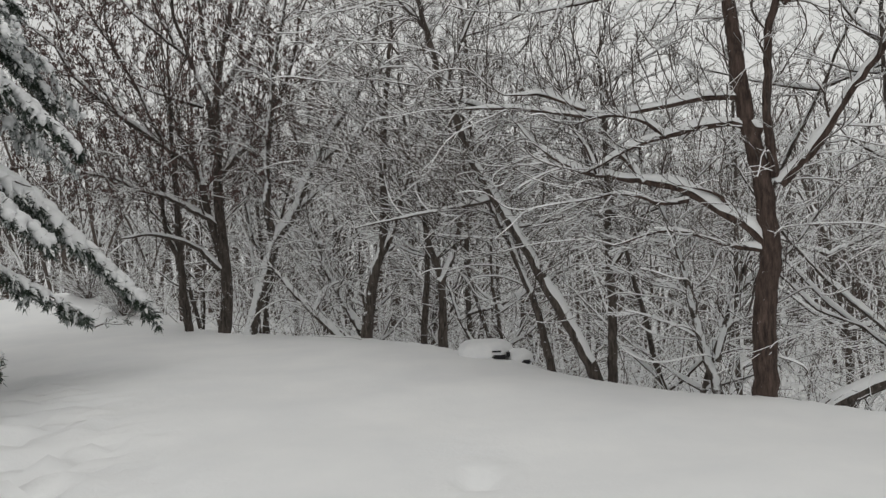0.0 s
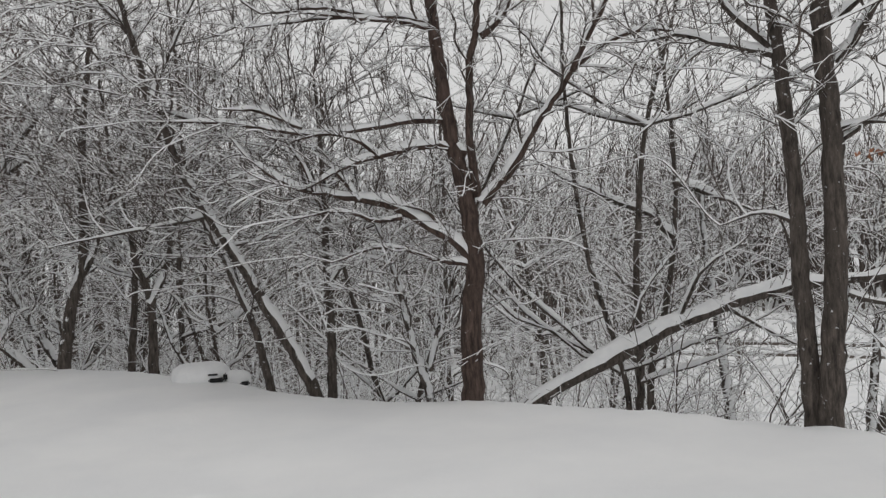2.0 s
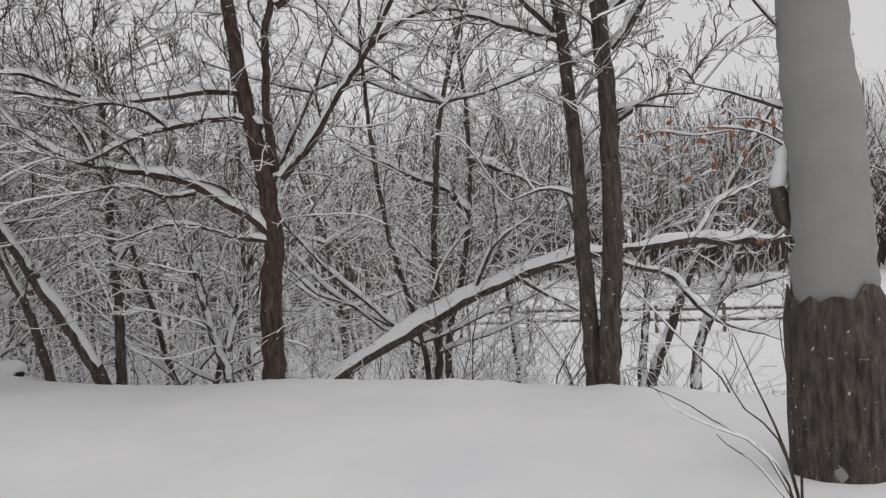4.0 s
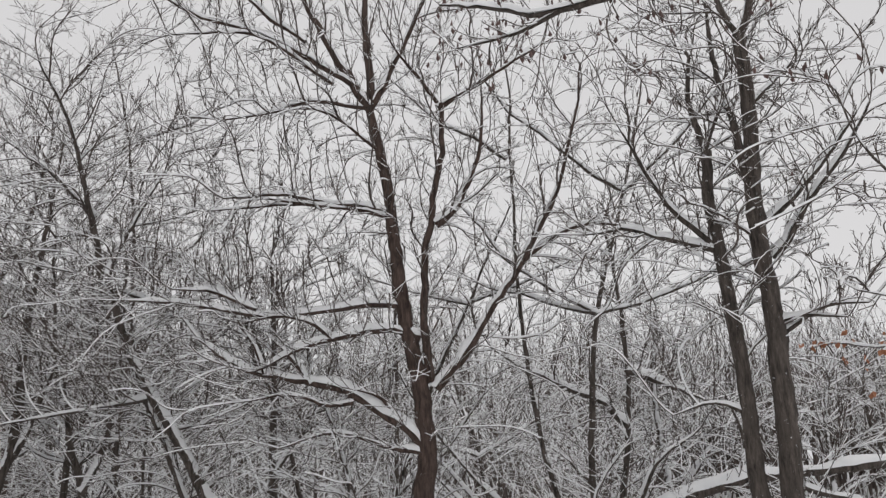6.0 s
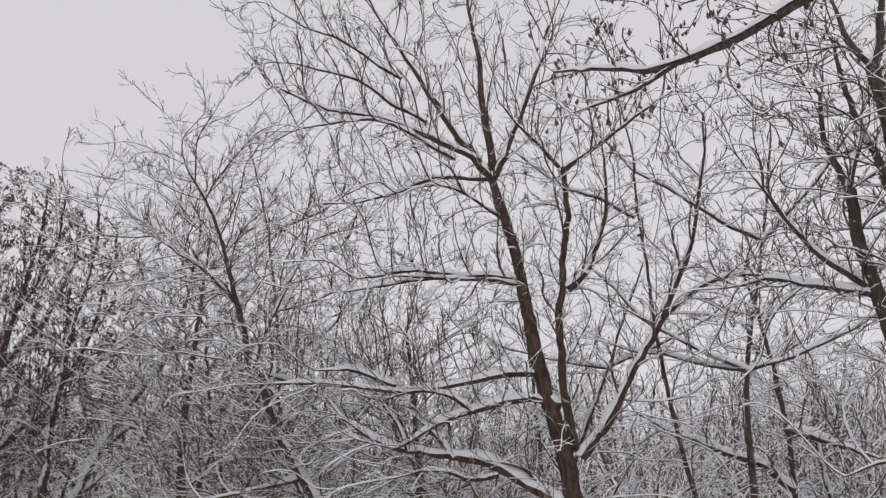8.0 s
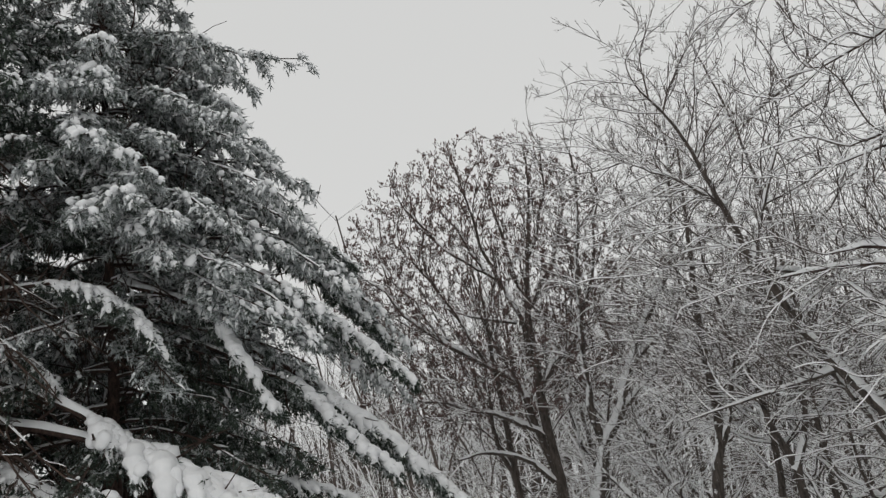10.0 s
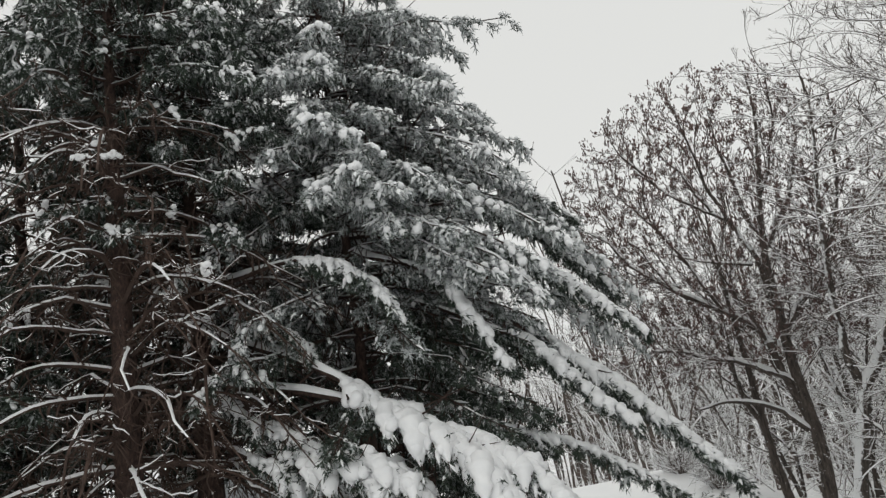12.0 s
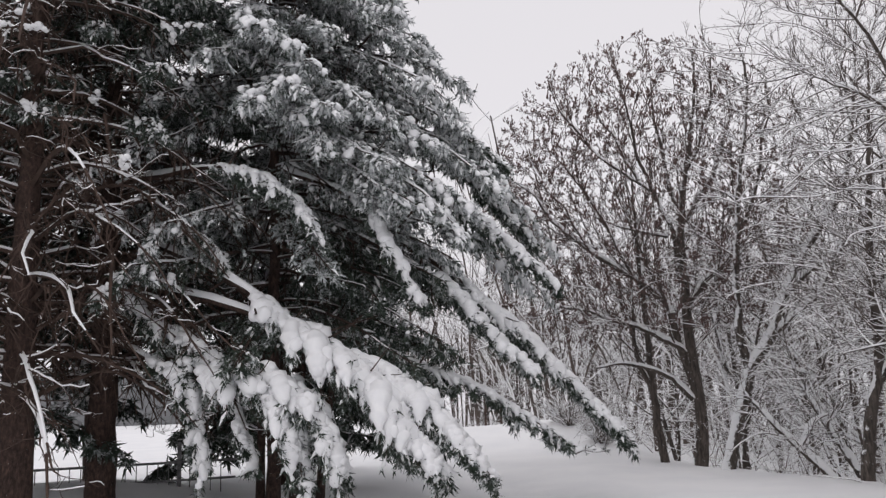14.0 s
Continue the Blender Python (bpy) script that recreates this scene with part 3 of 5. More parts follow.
bare_tree("leaning_tree", (1.88, 10.03, -10.6, [
    (0.085, 0.04, [(0.00, -0.15), (-0.32, 0.54), (-0.64, 1.12), (-0.99, 1.78), (-1.23, 2.16), (-1.47, 2.64), (-1.65, 3.07), (-1.74, 3.46)]),
    (0.045, 0.01, [(-1.85, 3.52), (-2.02, 4.36), (-2.22, 5.13), (-2.42, 5.68), (-2.64, 6.16)]),
    (0.04, 0.01, [(-1.85, 3.52), (-1.70, 3.98), (-1.35, 4.92), (-1.03, 5.65)]),
    (0.03, 0.008, [(-2.02, 4.36), (-2.64, 4.98), (-3.26, 5.37)]),
    (0.03, 0.008, [(-1.23, 2.16), (-1.71, 2.06), (-2.25, 1.98), (-3.14, 1.85)]),
    (0.028, 0.008, [(-1.74, 3.46), (-1.17, 3.30), (-0.54, 3.32)]),
    (0.02, 0.007, [(-0.99, 1.78), (-0.61, 1.83), (-0.18, 1.95)]),
]), "bare tree leaning far over, snow along its upper side", BARK_BLOWN, 7, (3030, 0.10), (3, 0.34, 2), 0.08, room=0.6, low=0.75, clear=2.2)
bare_tree("leaning_tree", (1.38, 10.51, -7.4, [
    (0.06, 0.015, [(0.00, -0.11), (-0.21, 0.75), (-0.50, 1.57), (-0.88, 2.46), (-0.99, 3.26)]),
    (0.025, 0.008, [(-0.21, 0.75), (-0.37, 1.27), (-0.47, 2.15)]),
]), "thin bare tree leaning beside a larger one", BARK_BLOWN, 8, (890, 0.10), (3, 0.31, 2), 0.08, room=0.5, low=0.6)
bare_tree("forked_tree", (-3.68, 15.06, 13.7, [
    (0.12, 0.02, [(0.00, -0.03), (0.23, 0.80), (0.52, 1.74), (0.91, 2.27), (1.20, 3.01), (1.70, 3.87), (2.28, 4.74), (2.58, 5.73), (2.79, 7.06), (2.94, 8.05)]),
    (0.08, 0.02, [(0.52, 1.74), (0.39, 2.59), (0.44, 3.23), (0.53, 4.19), (0.69, 5.25), (0.82, 6.10), (0.91, 7.17)]),
    (0.06, 0.012, [(1.20, 3.01), (2.02, 3.65), (2.92, 4.04)]),
    (0.05, 0.012, [(0.91, 2.27), (1.79, 3.11), (2.25, 3.87), (2.39, 4.74)]),
]), "forked bare tree with trunks plastered white with snow", BARK_WHITE, 9, (4500, 0.13), (3, 0.34, 2), 0.12, room=0.7, clear=2.7)
bare_tree("budded_tree", (-4.39, 16.01, 15.3, [
    (0.13, 0.02, [(0.00, -0.05), (0.09, 1.00), (-0.01, 2.32), (-0.02, 3.11), (-0.02, 4.11), (0.07, 5.14), (0.31, 6.28), (0.50, 7.45), (0.53, 8.30)]),
    (0.085, 0.015, [(0.05, 1.26), (-0.23, 2.43), (-0.41, 3.15), (-1.02, 3.73), (-1.85, 4.35), (-2.41, 4.87), (-3.08, 5.73), (-3.80, 6.54)]),
    (0.055, 0.015, [(-0.08, 2.13), (-0.77, 2.59), (-1.70, 2.98), (-2.70, 3.24)]),
    (0.065, 0.02, [(-0.04, 1.25), (-0.51, 1.73), (-1.06, 1.92), (-1.88, 1.93)]),
    (0.06, 0.012, [(-0.08, 3.52), (-0.22, 4.56), (-0.42, 5.21), (-0.95, 5.84), (-1.70, 6.52), (-2.16, 7.18)]),
    (0.06, 0.012, [(0.01, 3.10), (0.40, 3.56), (0.82, 3.91), (1.21, 4.66), (1.56, 5.74), (1.80, 6.71), (1.88, 7.40)]),
    (0.05, 0.012, [(0.09, 4.72), (0.46, 5.30), (0.86, 6.07), (1.14, 7.01), (1.21, 7.78)]),
    (0.05, 0.012, [(0.08, 4.93), (-0.11, 5.39), (-0.27, 6.39), (-0.33, 7.37), (-0.36, 8.13)]),
    (0.045, 0.012, [(-0.42, 5.21), (-0.71, 6.13), (-0.86, 7.11), (-1.03, 8.02)]),
    (0.04, 0.012, [(-0.76, 5.69), (-1.34, 6.91), (-1.60, 7.63), (-1.73, 8.10)]),
    (0.035, 0.012, [(-1.70, 6.52), (-2.19, 7.24), (-2.37, 7.72)]),
    (0.035, 0.012, [(-0.26, 4.46), (-1.09, 4.73), (-1.86, 5.11)]),
    (0.035, 0.01, [(0.17, 5.72), (0.61, 6.58), (0.83, 7.38), (0.87, 8.10)]),
    (0.03, 0.01, [(-1.85, 4.35), (-2.55, 5.55), (-2.96, 6.24), (-3.15, 6.78)]),
    (0.035, 0.01, [(-1.02, 3.73), (-1.47, 4.91), (-1.95, 5.70), (-2.46, 6.40)]),
    (0.035, 0.01, [(-0.41, 3.15), (-0.79, 4.12), (-1.11, 5.09)]),
]), "broad round-crowned tree dense with dark seed clusters", BARK_BLOWN, 10, (11500, 0.11), (4, 0.21, 2), 0.32, 0.6, buds=44000, bud=0.0135, low=0.25, dome=((-0.9, 0.0, 5.0), (3.5, 2.6, 3.7)), clear=2.3)
bare_tree("thin_tree", (-5.11, 16.11, 17.6, [
    (0.09, 0.015, [(0.00, 0.00), (-0.12, 1.25), (-0.16, 2.71), (-0.23, 4.39), (-0.24, 5.96)]),
    (0.06, 0.015, [(-0.14, 1.36), (-0.40, 2.38), (-0.41, 3.83)]),
]), "thin two-stemmed bare tree in the snow", BARK_BLOWN, 11, (1400, 0.13), (3, 0.37, 2), 0.1, room=0.6, clear=2.4)
bare_tree("bare_tree", (-1.34, 13.53, 5.7, [
    (0.1, 0.015, [(-0.00, -0.01), (0.15, 1.01), (0.37, 1.95), (0.39, 3.38), (0.57, 5.18), (0.70, 6.41)]),
    (0.06, 0.015, [(0.17, 1.20), (0.46, 1.76), (0.77, 2.70), (1.29, 3.84)]),
]), "slim bare tree with a forked dark stem", BARK_BLOWN, 12, (2820, 0.12), (3, 0.37, 2), 0.1, room=0.8, low=0.45, clear=2.2)
bare_tree("bare_tree", (-0.05, 13.00, 0.2, [
    (0.09, 0.02, [(0.00, -0.15), (0.01, 1.00), (-0.17, 1.64), (-0.32, 2.56)]),
    (0.06, 0.015, [(0.01, 1.00), (0.29, 1.72), (0.50, 2.80)]),
]), "small forked bare tree with thin upswept stems", BARK, 13, (1810, 0.12), (3, 0.37, 2), 0.1, room=0.7, low=0.45, clear=1.7)
bare_tree("bare_tree", (2.09, 10.19, -11.6, [
    (0.07, 0.02, [(0.00, -0.17), (0.02, 1.06), (0.00, 1.92), (0.00, 2.84), (-0.05, 3.91)]),
    (0.03, 0.008, [(0.01, 1.20), (0.30, 1.62), (0.65, 1.89)]),
    (0.03, 0.008, [(0.01, 2.13), (-0.30, 2.79), (-0.42, 3.37)]),
]), "upright dark bare tree behind the brink", BARK, 14, (2010, 0.10), (3, 0.34, 2), 0.05, room=0.6, low=0.55, clear=1.5)
bare_tree("small_tree", (3.04, 9.11, -18.4, [
    (0.07, 0.02, [(0.00, -0.11), (-0.21, 0.70), (-0.43, 1.60), (-0.66, 2.20)]),
    (0.04, 0.01, [(0.01, 0.19), (0.15, 0.57), (0.39, 0.70)]),
]), "small leaning tree coated white with snow", BARK_WHITE, 15, (680, 0.09), (3, 0.31, 2), 0.1, 1.5, room=0.4)
bare_tree("forked_tree", (6.68, 9.97, -33.8, [
    (0.065, 0.02, [(0.00, -0.41), (0.24, 0.62), (0.42, 1.64), (0.47, 2.47), (0.43, 3.47), (0.30, 4.60)]),
    (0.05, 0.012, [(0.47, 2.43), (1.20, 2.14), (1.68, 1.92)]),
    (0.05, 0.012, [(0.42, 1.64), (-0.29, 2.17), (-1.06, 2.55), (-1.45, 2.83)]),
]), "bare tree with two arching snow-laden limbs", BARK, 16, (2620, 0.10), (3, 0.31, 2), 0.05, 1.2, room=0.6)
bare_tree("leaning_tree", (9.60, 8.78, -47.5, [
    (0.11, 0.03, [(0.01, -1.48), (0.41, -0.31), (0.78, 0.61), (1.13, 1.35), (1.48, 2.01), (2.06, 3.05)]),
    (0.04, 0.01, [(0.91, 0.86), (0.67, 1.53), (0.67, 2.13)]),
    (0.04, 0.01, [(1.3, 1.68), (1.69, 1.83), (2.14, 1.97)]),
]), "dark tree leaning over the open slope", BARK, 17, (1020, 0.11), (3, 0.31, 2), 0.1, room=0.5, clear=1.6)
bare_tree("small_tree", (10.47, 8.53, -50.8, [
    (0.13, 0.03, [(0.00, -1.30), (0.17, -0.37), (0.67, 0.74), (1.09, 1.33)]),
    (0.08, 0.02, [(0.17, -0.45), (0.56, 0.15), (1.48, 0.40)]),
]), "short tree coated white, standing on the slope", BARK_WHITE, 18, (680, 0.10), (3, 0.31, 2), 0.1, 1.5, room=0.4)
bare_tree("small_tree", (9.18, 8.49, -47.2, [
    (0.09, 0.02, [(0.00, -1.12), (0.15, 0.25), (0.19, 1.72), (0.39, 2.53)]),
]), "slim upright tree coated white on the slope", BARK_WHITE, 19, (890, 0.10), (3, 0.31, 2), 0.1, 1.3, room=0.5)
grey_tree = bare_tree("grey_tree", (4.32, 2.53, -59.6, [
    (0.26, 0.15, [(0.00, 0.69), (-0.01, 1.49), (-0.05, 2.28), (-0.09, 3.24), (-0.11, 4.22)]),
    (0.05, 0.008, [(-0.09, 5.09), (-0.77, 4.79), (-1.17, 4.70), (-1.52, 4.69), (-1.94, 4.65), (-2.39, 4.66), (-2.73, 4.73), (-3.08, 4.92), (-3.58, 5.13)]),
    (0.012, 0.005, [(-0.18, 2.47), (-0.42, 2.82), (-0.63, 3.16), (-0.72, 3.52)]),
    (0.014, 0.005, [(-0.17, 2.08), (-0.49, 2.22), (-0.76, 2.32)]),
    (0.02, 0.005, [(-1.40, 4.68), (-1.64, 4.97), (-1.97, 5.04), (-2.33, 5.12)]),
    (0.018, 0.005, [(-2.48, 4.67), (-2.89, 4.62), (-3.44, 4.68)]),
    (0.02, 0.006, [(-0.85, 4.74), (-1.04, 5.25), (-1.55, 5.79)]),
]), "smooth grey-barked tree with an overhanging seed-hung limb", BARK_GREY, 20, (480, 0.07), (3, 0.14, 1), 0.0, 1.0, buds=420, deep=0.0, bud=0.016, wander=0.0, low=0.97, room=0.22)


def dress_grey_tree(top):
    """Dark ragged bark round the foot, and a snow-capped stub."""
    global rng
    rng = np.random.default_rng(21)
    sides, rows = 28, 9
    high = 1.05 - top.location.z + 0.05 * np.sin(np.arange(sides) * 2 * np.pi * 3 / sides + 0.6) + 0.025 * rng.normal(size=sides)
    v = []
    for r in range(rows):
        for c in range(sides):
            a = 2 * math.pi * c / sides
            rad = 0.272 + 0.004 * rng.normal() - (0.02 if r == rows - 1 else 0)
            v.append((rad * math.cos(a), rad * math.sin(a), -0.4 + (high[c] + 0.4) * r / (rows - 1)))
    part("bark_patch", mesh_of("bark_patch", v, ring_quads(1, rows, sides), [BARK]), top, "dark ragged bark round the foot")
    c, s = math.cos(radians(-59.5)), math.sin(radians(-59.5))
    line = smooth_line([(-0.12 * c, -0.12 * s, 1.42), (-0.24 * c, -0.24 * s, 1.50), (-0.28 * c, -0.28 * s, 1.66)], 8)
    vv, q = tube(line, np.linspace(0.06, 0.045, 8), 9, 0.05)
    stub = part("stub", mesh_of("stub", vv, q, [BARK]), top, "dark broken branch stub")
    soup = Soup()
    cap = smooth_line([(-0.28 * c, -0.28 * s, 1.62), (-0.26 * c, -0.26 * s, 1.75), (-0.23 * c, -0.23 * s, 1.90)], 7)
    lumps(soup, cap[None], np.array([0.055]), 8, 1.0, 0.2)
    part("snow", soup.mesh("snow", [SNOW]), stub, "tall cap of snow on the stub")


bare_tree("leaning_tree", (-1.83, 14.38, 7.2, [
    (0.07, 0.02, [(-0.00, -0.08), (-0.51, 0.47), (-0.94, 0.95), (-1.27, 1.39)]),
    (0.03, 0.01, [(-0.51, 0.47), (-0.21, 0.90), (0.19, 1.07)]),
]), "slanting young tree coated white with snow", BARK_WHITE, 41, (420, 0.10), (3, 0.31, 2), 0.12, 1.3, room=0.35)
bare_tree("leaning_tree", (-1.47, 14.73, 5.7, [
    (0.07, 0.02, [(0.00, -0.12), (-0.46, 0.78), (-0.79, 1.48), (-0.95, 2.10)]),
]), "thin slanting tree coated white with snow", BARK_WHITE, 42, (420, 0.10), (3, 0.31, 2), 0.12, 1.3, room=0.35)
bare_tree("bare_tree", (-0.38, 13.99, 1.6, [
    (0.07, 0.015, [(0.00, -0.01), (0.12, 1.91), (-0.10, 2.67), (-0.21, 3.67), (-0.31, 4.94)]),
    (0.04, 0.01, [(0.09, 1.52), (0.36, 2.19), (0.97, 2.86)]),
]), "slim crooked bare tree with dark bark", BARK, 43, (1810, 0.12), (3, 0.34, 2), 0.1, room=0.7, low=0.5)
bare_tree("small_tree", (8.17, 10.12, -38.9, [
    (0.1, 0.03, [(-0.00, -1.22), (-0.07, -0.05), (-0.20, 1.03), (-0.27, 2.12), (-0.17, 3.09)]),
    (0.05, 0.012, [(-0.15, 0.49), (0.33, 1.09), (0.61, 1.52)]),
]), "upright tree coated wholly white on the slope", BARK_WHITE, 44, (1000, 0.10), (3, 0.31, 2), 0.1, 1.5, room=0.5)


def leaves(soup, places, size, index):
    """Curled withered leaves hanging from twigs."""
    n = len(places)
    a, b = unit(rng.normal(size=(n, 3))), unit(rng.normal(size=(n, 3)))
    down = unit(a * 0.7 + np.array([0, 0, -0.8]))
    across = unit(np.cross(down, b))
    fold = np.cross(across, down)
    s = size * rng.uniform(0.6, 1.3, (n, 1))
    tip, mid = places + down * s, places + down * s * 0.5
    v = np.stack([places, mid + across * s * 0.36 + fold * s * 0.12, tip, mid - across * s * 0.36 + fold * s * 0.12, mid - fold * s * 0.05], 1)
    f = np.array([(0, 1, 4), (1, 2, 4), (2, 3, 4), (3, 0, 4)])
    soup.add(v, None, f[None] + np.arange(n)[:, None, None] * 5, ti=index)


bare_tree("oak_tree", (7.30, 4.55, -58.0, [
    (0.05, 0.02, [(0.00, 0.18), (0.02, 1.21), (-0.05, 1.84), (-0.10, 2.27)]),
    (0.014, 0.004, [(-0.04, 2.0), (-0.34, 2.22), (-0.63, 2.3), (-0.93, 2.34)]),
    (0.010, 0.003, [(-0.63, 2.3), (-0.99, 2.27), (-1.31, 2.35), (-1.56, 2.33)]),
    (0.012, 0.004, [(-0.06, 2.1), (-0.28, 2.34), (-0.5, 2.42), (-0.7, 2.4)]),
    (0.010, 0.003, [(-0.06, 1.42), (-0.26, 1.21), (-0.45, 1.19)]),
]), "young oak still holding withered orange leaves", BARK, 45, (170, 0.06), (1, 0.11, 1), 0.0, 1.0, leafy=110, room=0.09, low=0.9)
bare_tree("bare_shrub", (3.35, 2.19, -56.7, [
    (0.007, 0.002, [(0.00, 0.18), (-0.12, 0.42), (-0.34, 0.55), (-0.48, 0.64), (-0.65, 0.71)]),
    (0.006, 0.002, [(0.00, 0.18), (-0.14, 0.44), (-0.36, 0.53), (-0.53, 0.62), (-0.59, 0.70)]),
    (0.008, 0.002, [(0.02, 0.19), (-0.05, 0.47), (-0.15, 0.74), (-0.23, 0.97)]),
    (0.007, 0.002, [(0.02, 0.19), (-0.07, 0.50), (-0.20, 0.64), (-0.30, 0.81)]),
    (0.006, 0.002, [(-0.02, 0.18), (-0.17, 0.36), (-0.28, 0.43), (-0.34, 0.50)]),
    (0.007, 0.002, [(0.03, 0.19), (0.02, 0.58), (-0.03, 0.85), (-0.04, 1.07)]),
]), "thin-stemmed bare shrub arching over the snow", BARK, 46, None, (1, 0.1, 1), 0.05, 0.2, group="shrubs", deep=0.3, room=0.12)

# ------------------------------------------------------------------ spruces


def blades(soup, lines, each, length, width, index):
    """Needle sprays: slim pointed blades round thin shoots."""
    n, k, _ = lines.shape
    at = rng.uniform(0.05, 1.0, (n, each)) * (k - 1)
    i = np.minimum(at.astype(int), k - 2)
    s = (at - i)[..., None]
    rows = np.arange(n)[:, None]
    p = lines[rows, i] * (1 - s) + lines[rows, i + 1] * s
    d = unit(lines[rows, i + 1] - lines[rows, i])
    out = unit(rng.normal(size=d.shape) * np.array([1, 1, 0.7]) + np.array([0, 0, -0.45]))
    way = unit(0.75 * d + 0.9 * out)
    cross = unit(np.cross(way, rng.normal(size=d.shape)))
    size = length * rng.uniform(0.6, 1.3, (n, each, 1))
    foot = p + way * size * 0.12
    v = np.stack([foot + cross * width * 0.95, p + way * size * 1.05, foot - cross * width * 0.95], 2)
    soup.add(v, None, np.arange(n * each * 3).reshape(-1, 3), ti=index)


def lumps(soup, lines, radius, sides=6, squash=0.75, raise_by=0.5, index=0):
    """Rounded pads of snow along shoots."""
    n, k, _ = lines.shape
    d, side, up, flat = frames(lines)
    bell = np.sin(np.linspace(0.03, np.pi - 0.03, k)) ** 0.5
    r = radius[:, None] * bell[None] * rng.uniform(0.62, 1.3, (n, k))
    ang = np.linspace(0, 2 * np.pi, sides, endpoint=False)
    z = np.array([0, 0, 1.0])
    centre = lines + z * (r * raise_by)[..., None]
    v = centre[:, :, None] + r[..., None, None] * (np.cos(ang)[None, None, :, None] * side[:, :, None] + squash * np.sin(ang)[None, None, :, None] * up[:, :, None])
    v = v + rng.normal(size=v.shape) * 0.07 * r[..., None, None]
    soup.add(v, ring_quads(n, k, sides), qi=index)


def balls(soup, centre, radius, along, sides=6, rings=5, long=1.25):
    """Soft uneven clots of snow, a little longer one way and flattened."""
    n = len(centre)
    th = np.linspace(0.02, np.pi - 0.02, rings)
    ph = np.linspace(0, 2 * np.pi, sides, endpoint=False)
    ball = np.stack([np.cos(th)[:, None].repeat(sides, 1), np.sin(th)[:, None] * np.cos(ph)[None], np.sin(th)[:, None] * np.sin(ph)[None]], -1)
    d = unit(along)
    side = unit(np.cross(d, np.array([0.02, 0.01, 1.0])))
    up = np.cross(side, d)
    swell = 1 + 0.16 * np.sin((ball.reshape(1, -1, 3) * rng.uniform(-2.6, 2.6, (n, 1, 3))).sum(-1) + rng.uniform(0, 6.3, (n, 1)))
    b = ball.reshape(1, -1, 3) * swell[..., None] * radius[:, None, None]
    v = centre[:, None] + b[..., :1] * d[:, None] * long + b[..., 1:2] * side[:, None] + 0.82 * b[..., 2:] * up[:, None]
    soup.add(v.reshape(n, rings, sides, 3), ring_quads(n, rings, sides), qi=0)


def laden_bough(bough, size, roll, wide, clear, wood, snow):
    """A bough bent under snow: rounded fingers of snow on drooping side sprays, needles hanging out below them."""
    count = int(24 * size * (1 - clear) * (0.7 + wide))
    at = np.sort(rng.uniform(clear, 1.0, count))
    p, d = on_lines(bough[None], at[None])
    p, d = p[0], d[0]
    sd = unit(np.cross(d, [0, 0, 1.0])) * np.where(np.arange(count) % 2, 1, -1)[:, None]
    way = unit(d * rng.uniform(0.4, 1.0, (count, 1)) + sd * rng.uniform(0.25, 1.2, (count, 1)) + np.array([0, 0, 1.0]) * rng.uniform(-0.35, 0.15, (count, 1)))
    full = np.clip((at - clear + 0.06) / 0.22, 0.35, 1) * np.clip(1.45 - at, 0.4, 1)
    ln = wide * full * rng.uniform(0.5, 1.25, count)
    pts = [p]
    for _ in range(8):
        pts.append(pts[-1] + way * (ln / 8)[:, None])
        way = unit(way + np.array([0, 0, -0.17]) + rng.normal(size=way.shape) * 0.08)
    l1 = np.stack(pts, 1)
    q1 = np.repeat(np.linspace(0.008, 0.003, 9)[None], count, 0)
    l2, q2 = spawn(l1, q1, 7, 0.26, 42, -1.1, 3, 0.15, 1.0, 0.7, 0.12, 0.0025)
    wood_twigs(wood, l1[:, ::2], q1[:, ::2], 0.0)
    blades(wood, l1, 14, 0.10, 0.014, 1)
    blades(wood, l2, 8, 0.085, 0.012, 1)
    # rounded fingers of snow, some sprays shaken bare
    held = rng.uniform(size=count) < 0.85
    body = smooth_many(l1[held], 14)[:, : 12]
    r = (0.42 * roll + 0.07 * ln[held]) * rng.uniform(0.65, 1.2, int(held.sum()))
    lumps(snow, body, r, 9, 0.8, 0.55)
    c, along = on_lines(l1[held], rng.uniform(0.15, 0.8, (int(held.sum()), 2)))
    rr = r[:, None] * rng.uniform(0.5, 1.0, (len(r), 2))
    balls(snow, (c + np.array([0, 0, 1.0]) * (rr * 0.6)[..., None] + rng.normal(size=c.shape) * (0.2 * r)[:, None, None]).reshape(-1, 3), rr.reshape(-1), along.reshape(-1, 3), 8, 7, 1.15)
    # the heap on the spine, broken here and there
    m = max(3, int(size * (0.98 - clear) / (0.55 * roll)))
    s = np.linspace(clear + 0.02, 0.97, m) + rng.uniform(-0.02, 0.02, m)
    c, along = on_lines(bough[None], s[None])
    swell = np.interp(np.arange(m), np.arange(0, m + 4, 4), rng.uniform(0.55, 1.05, len(np.arange(0, m + 4, 4))))
    r = roll * swell * np.clip((s - clear + 0.02) / 0.15, 0.4, 1) * np.clip(1.5 - 1.0 * s, 0.4, 1)
    c = c[0] + np.array([0, 0, 1.0]) * (r * 0.4)[:, None] + rng.normal(size=(m, 3)) * (roll * 0.18)
    balls(snow, c, r, along[0], 10, 8, 1.5)
    small = rng.uniform(size=len(l2)) < 0.45
    lumps(snow, l2[small], rng.uniform(0.012, 0.034, int(small.sum())), 5, 0.8, 0.4)


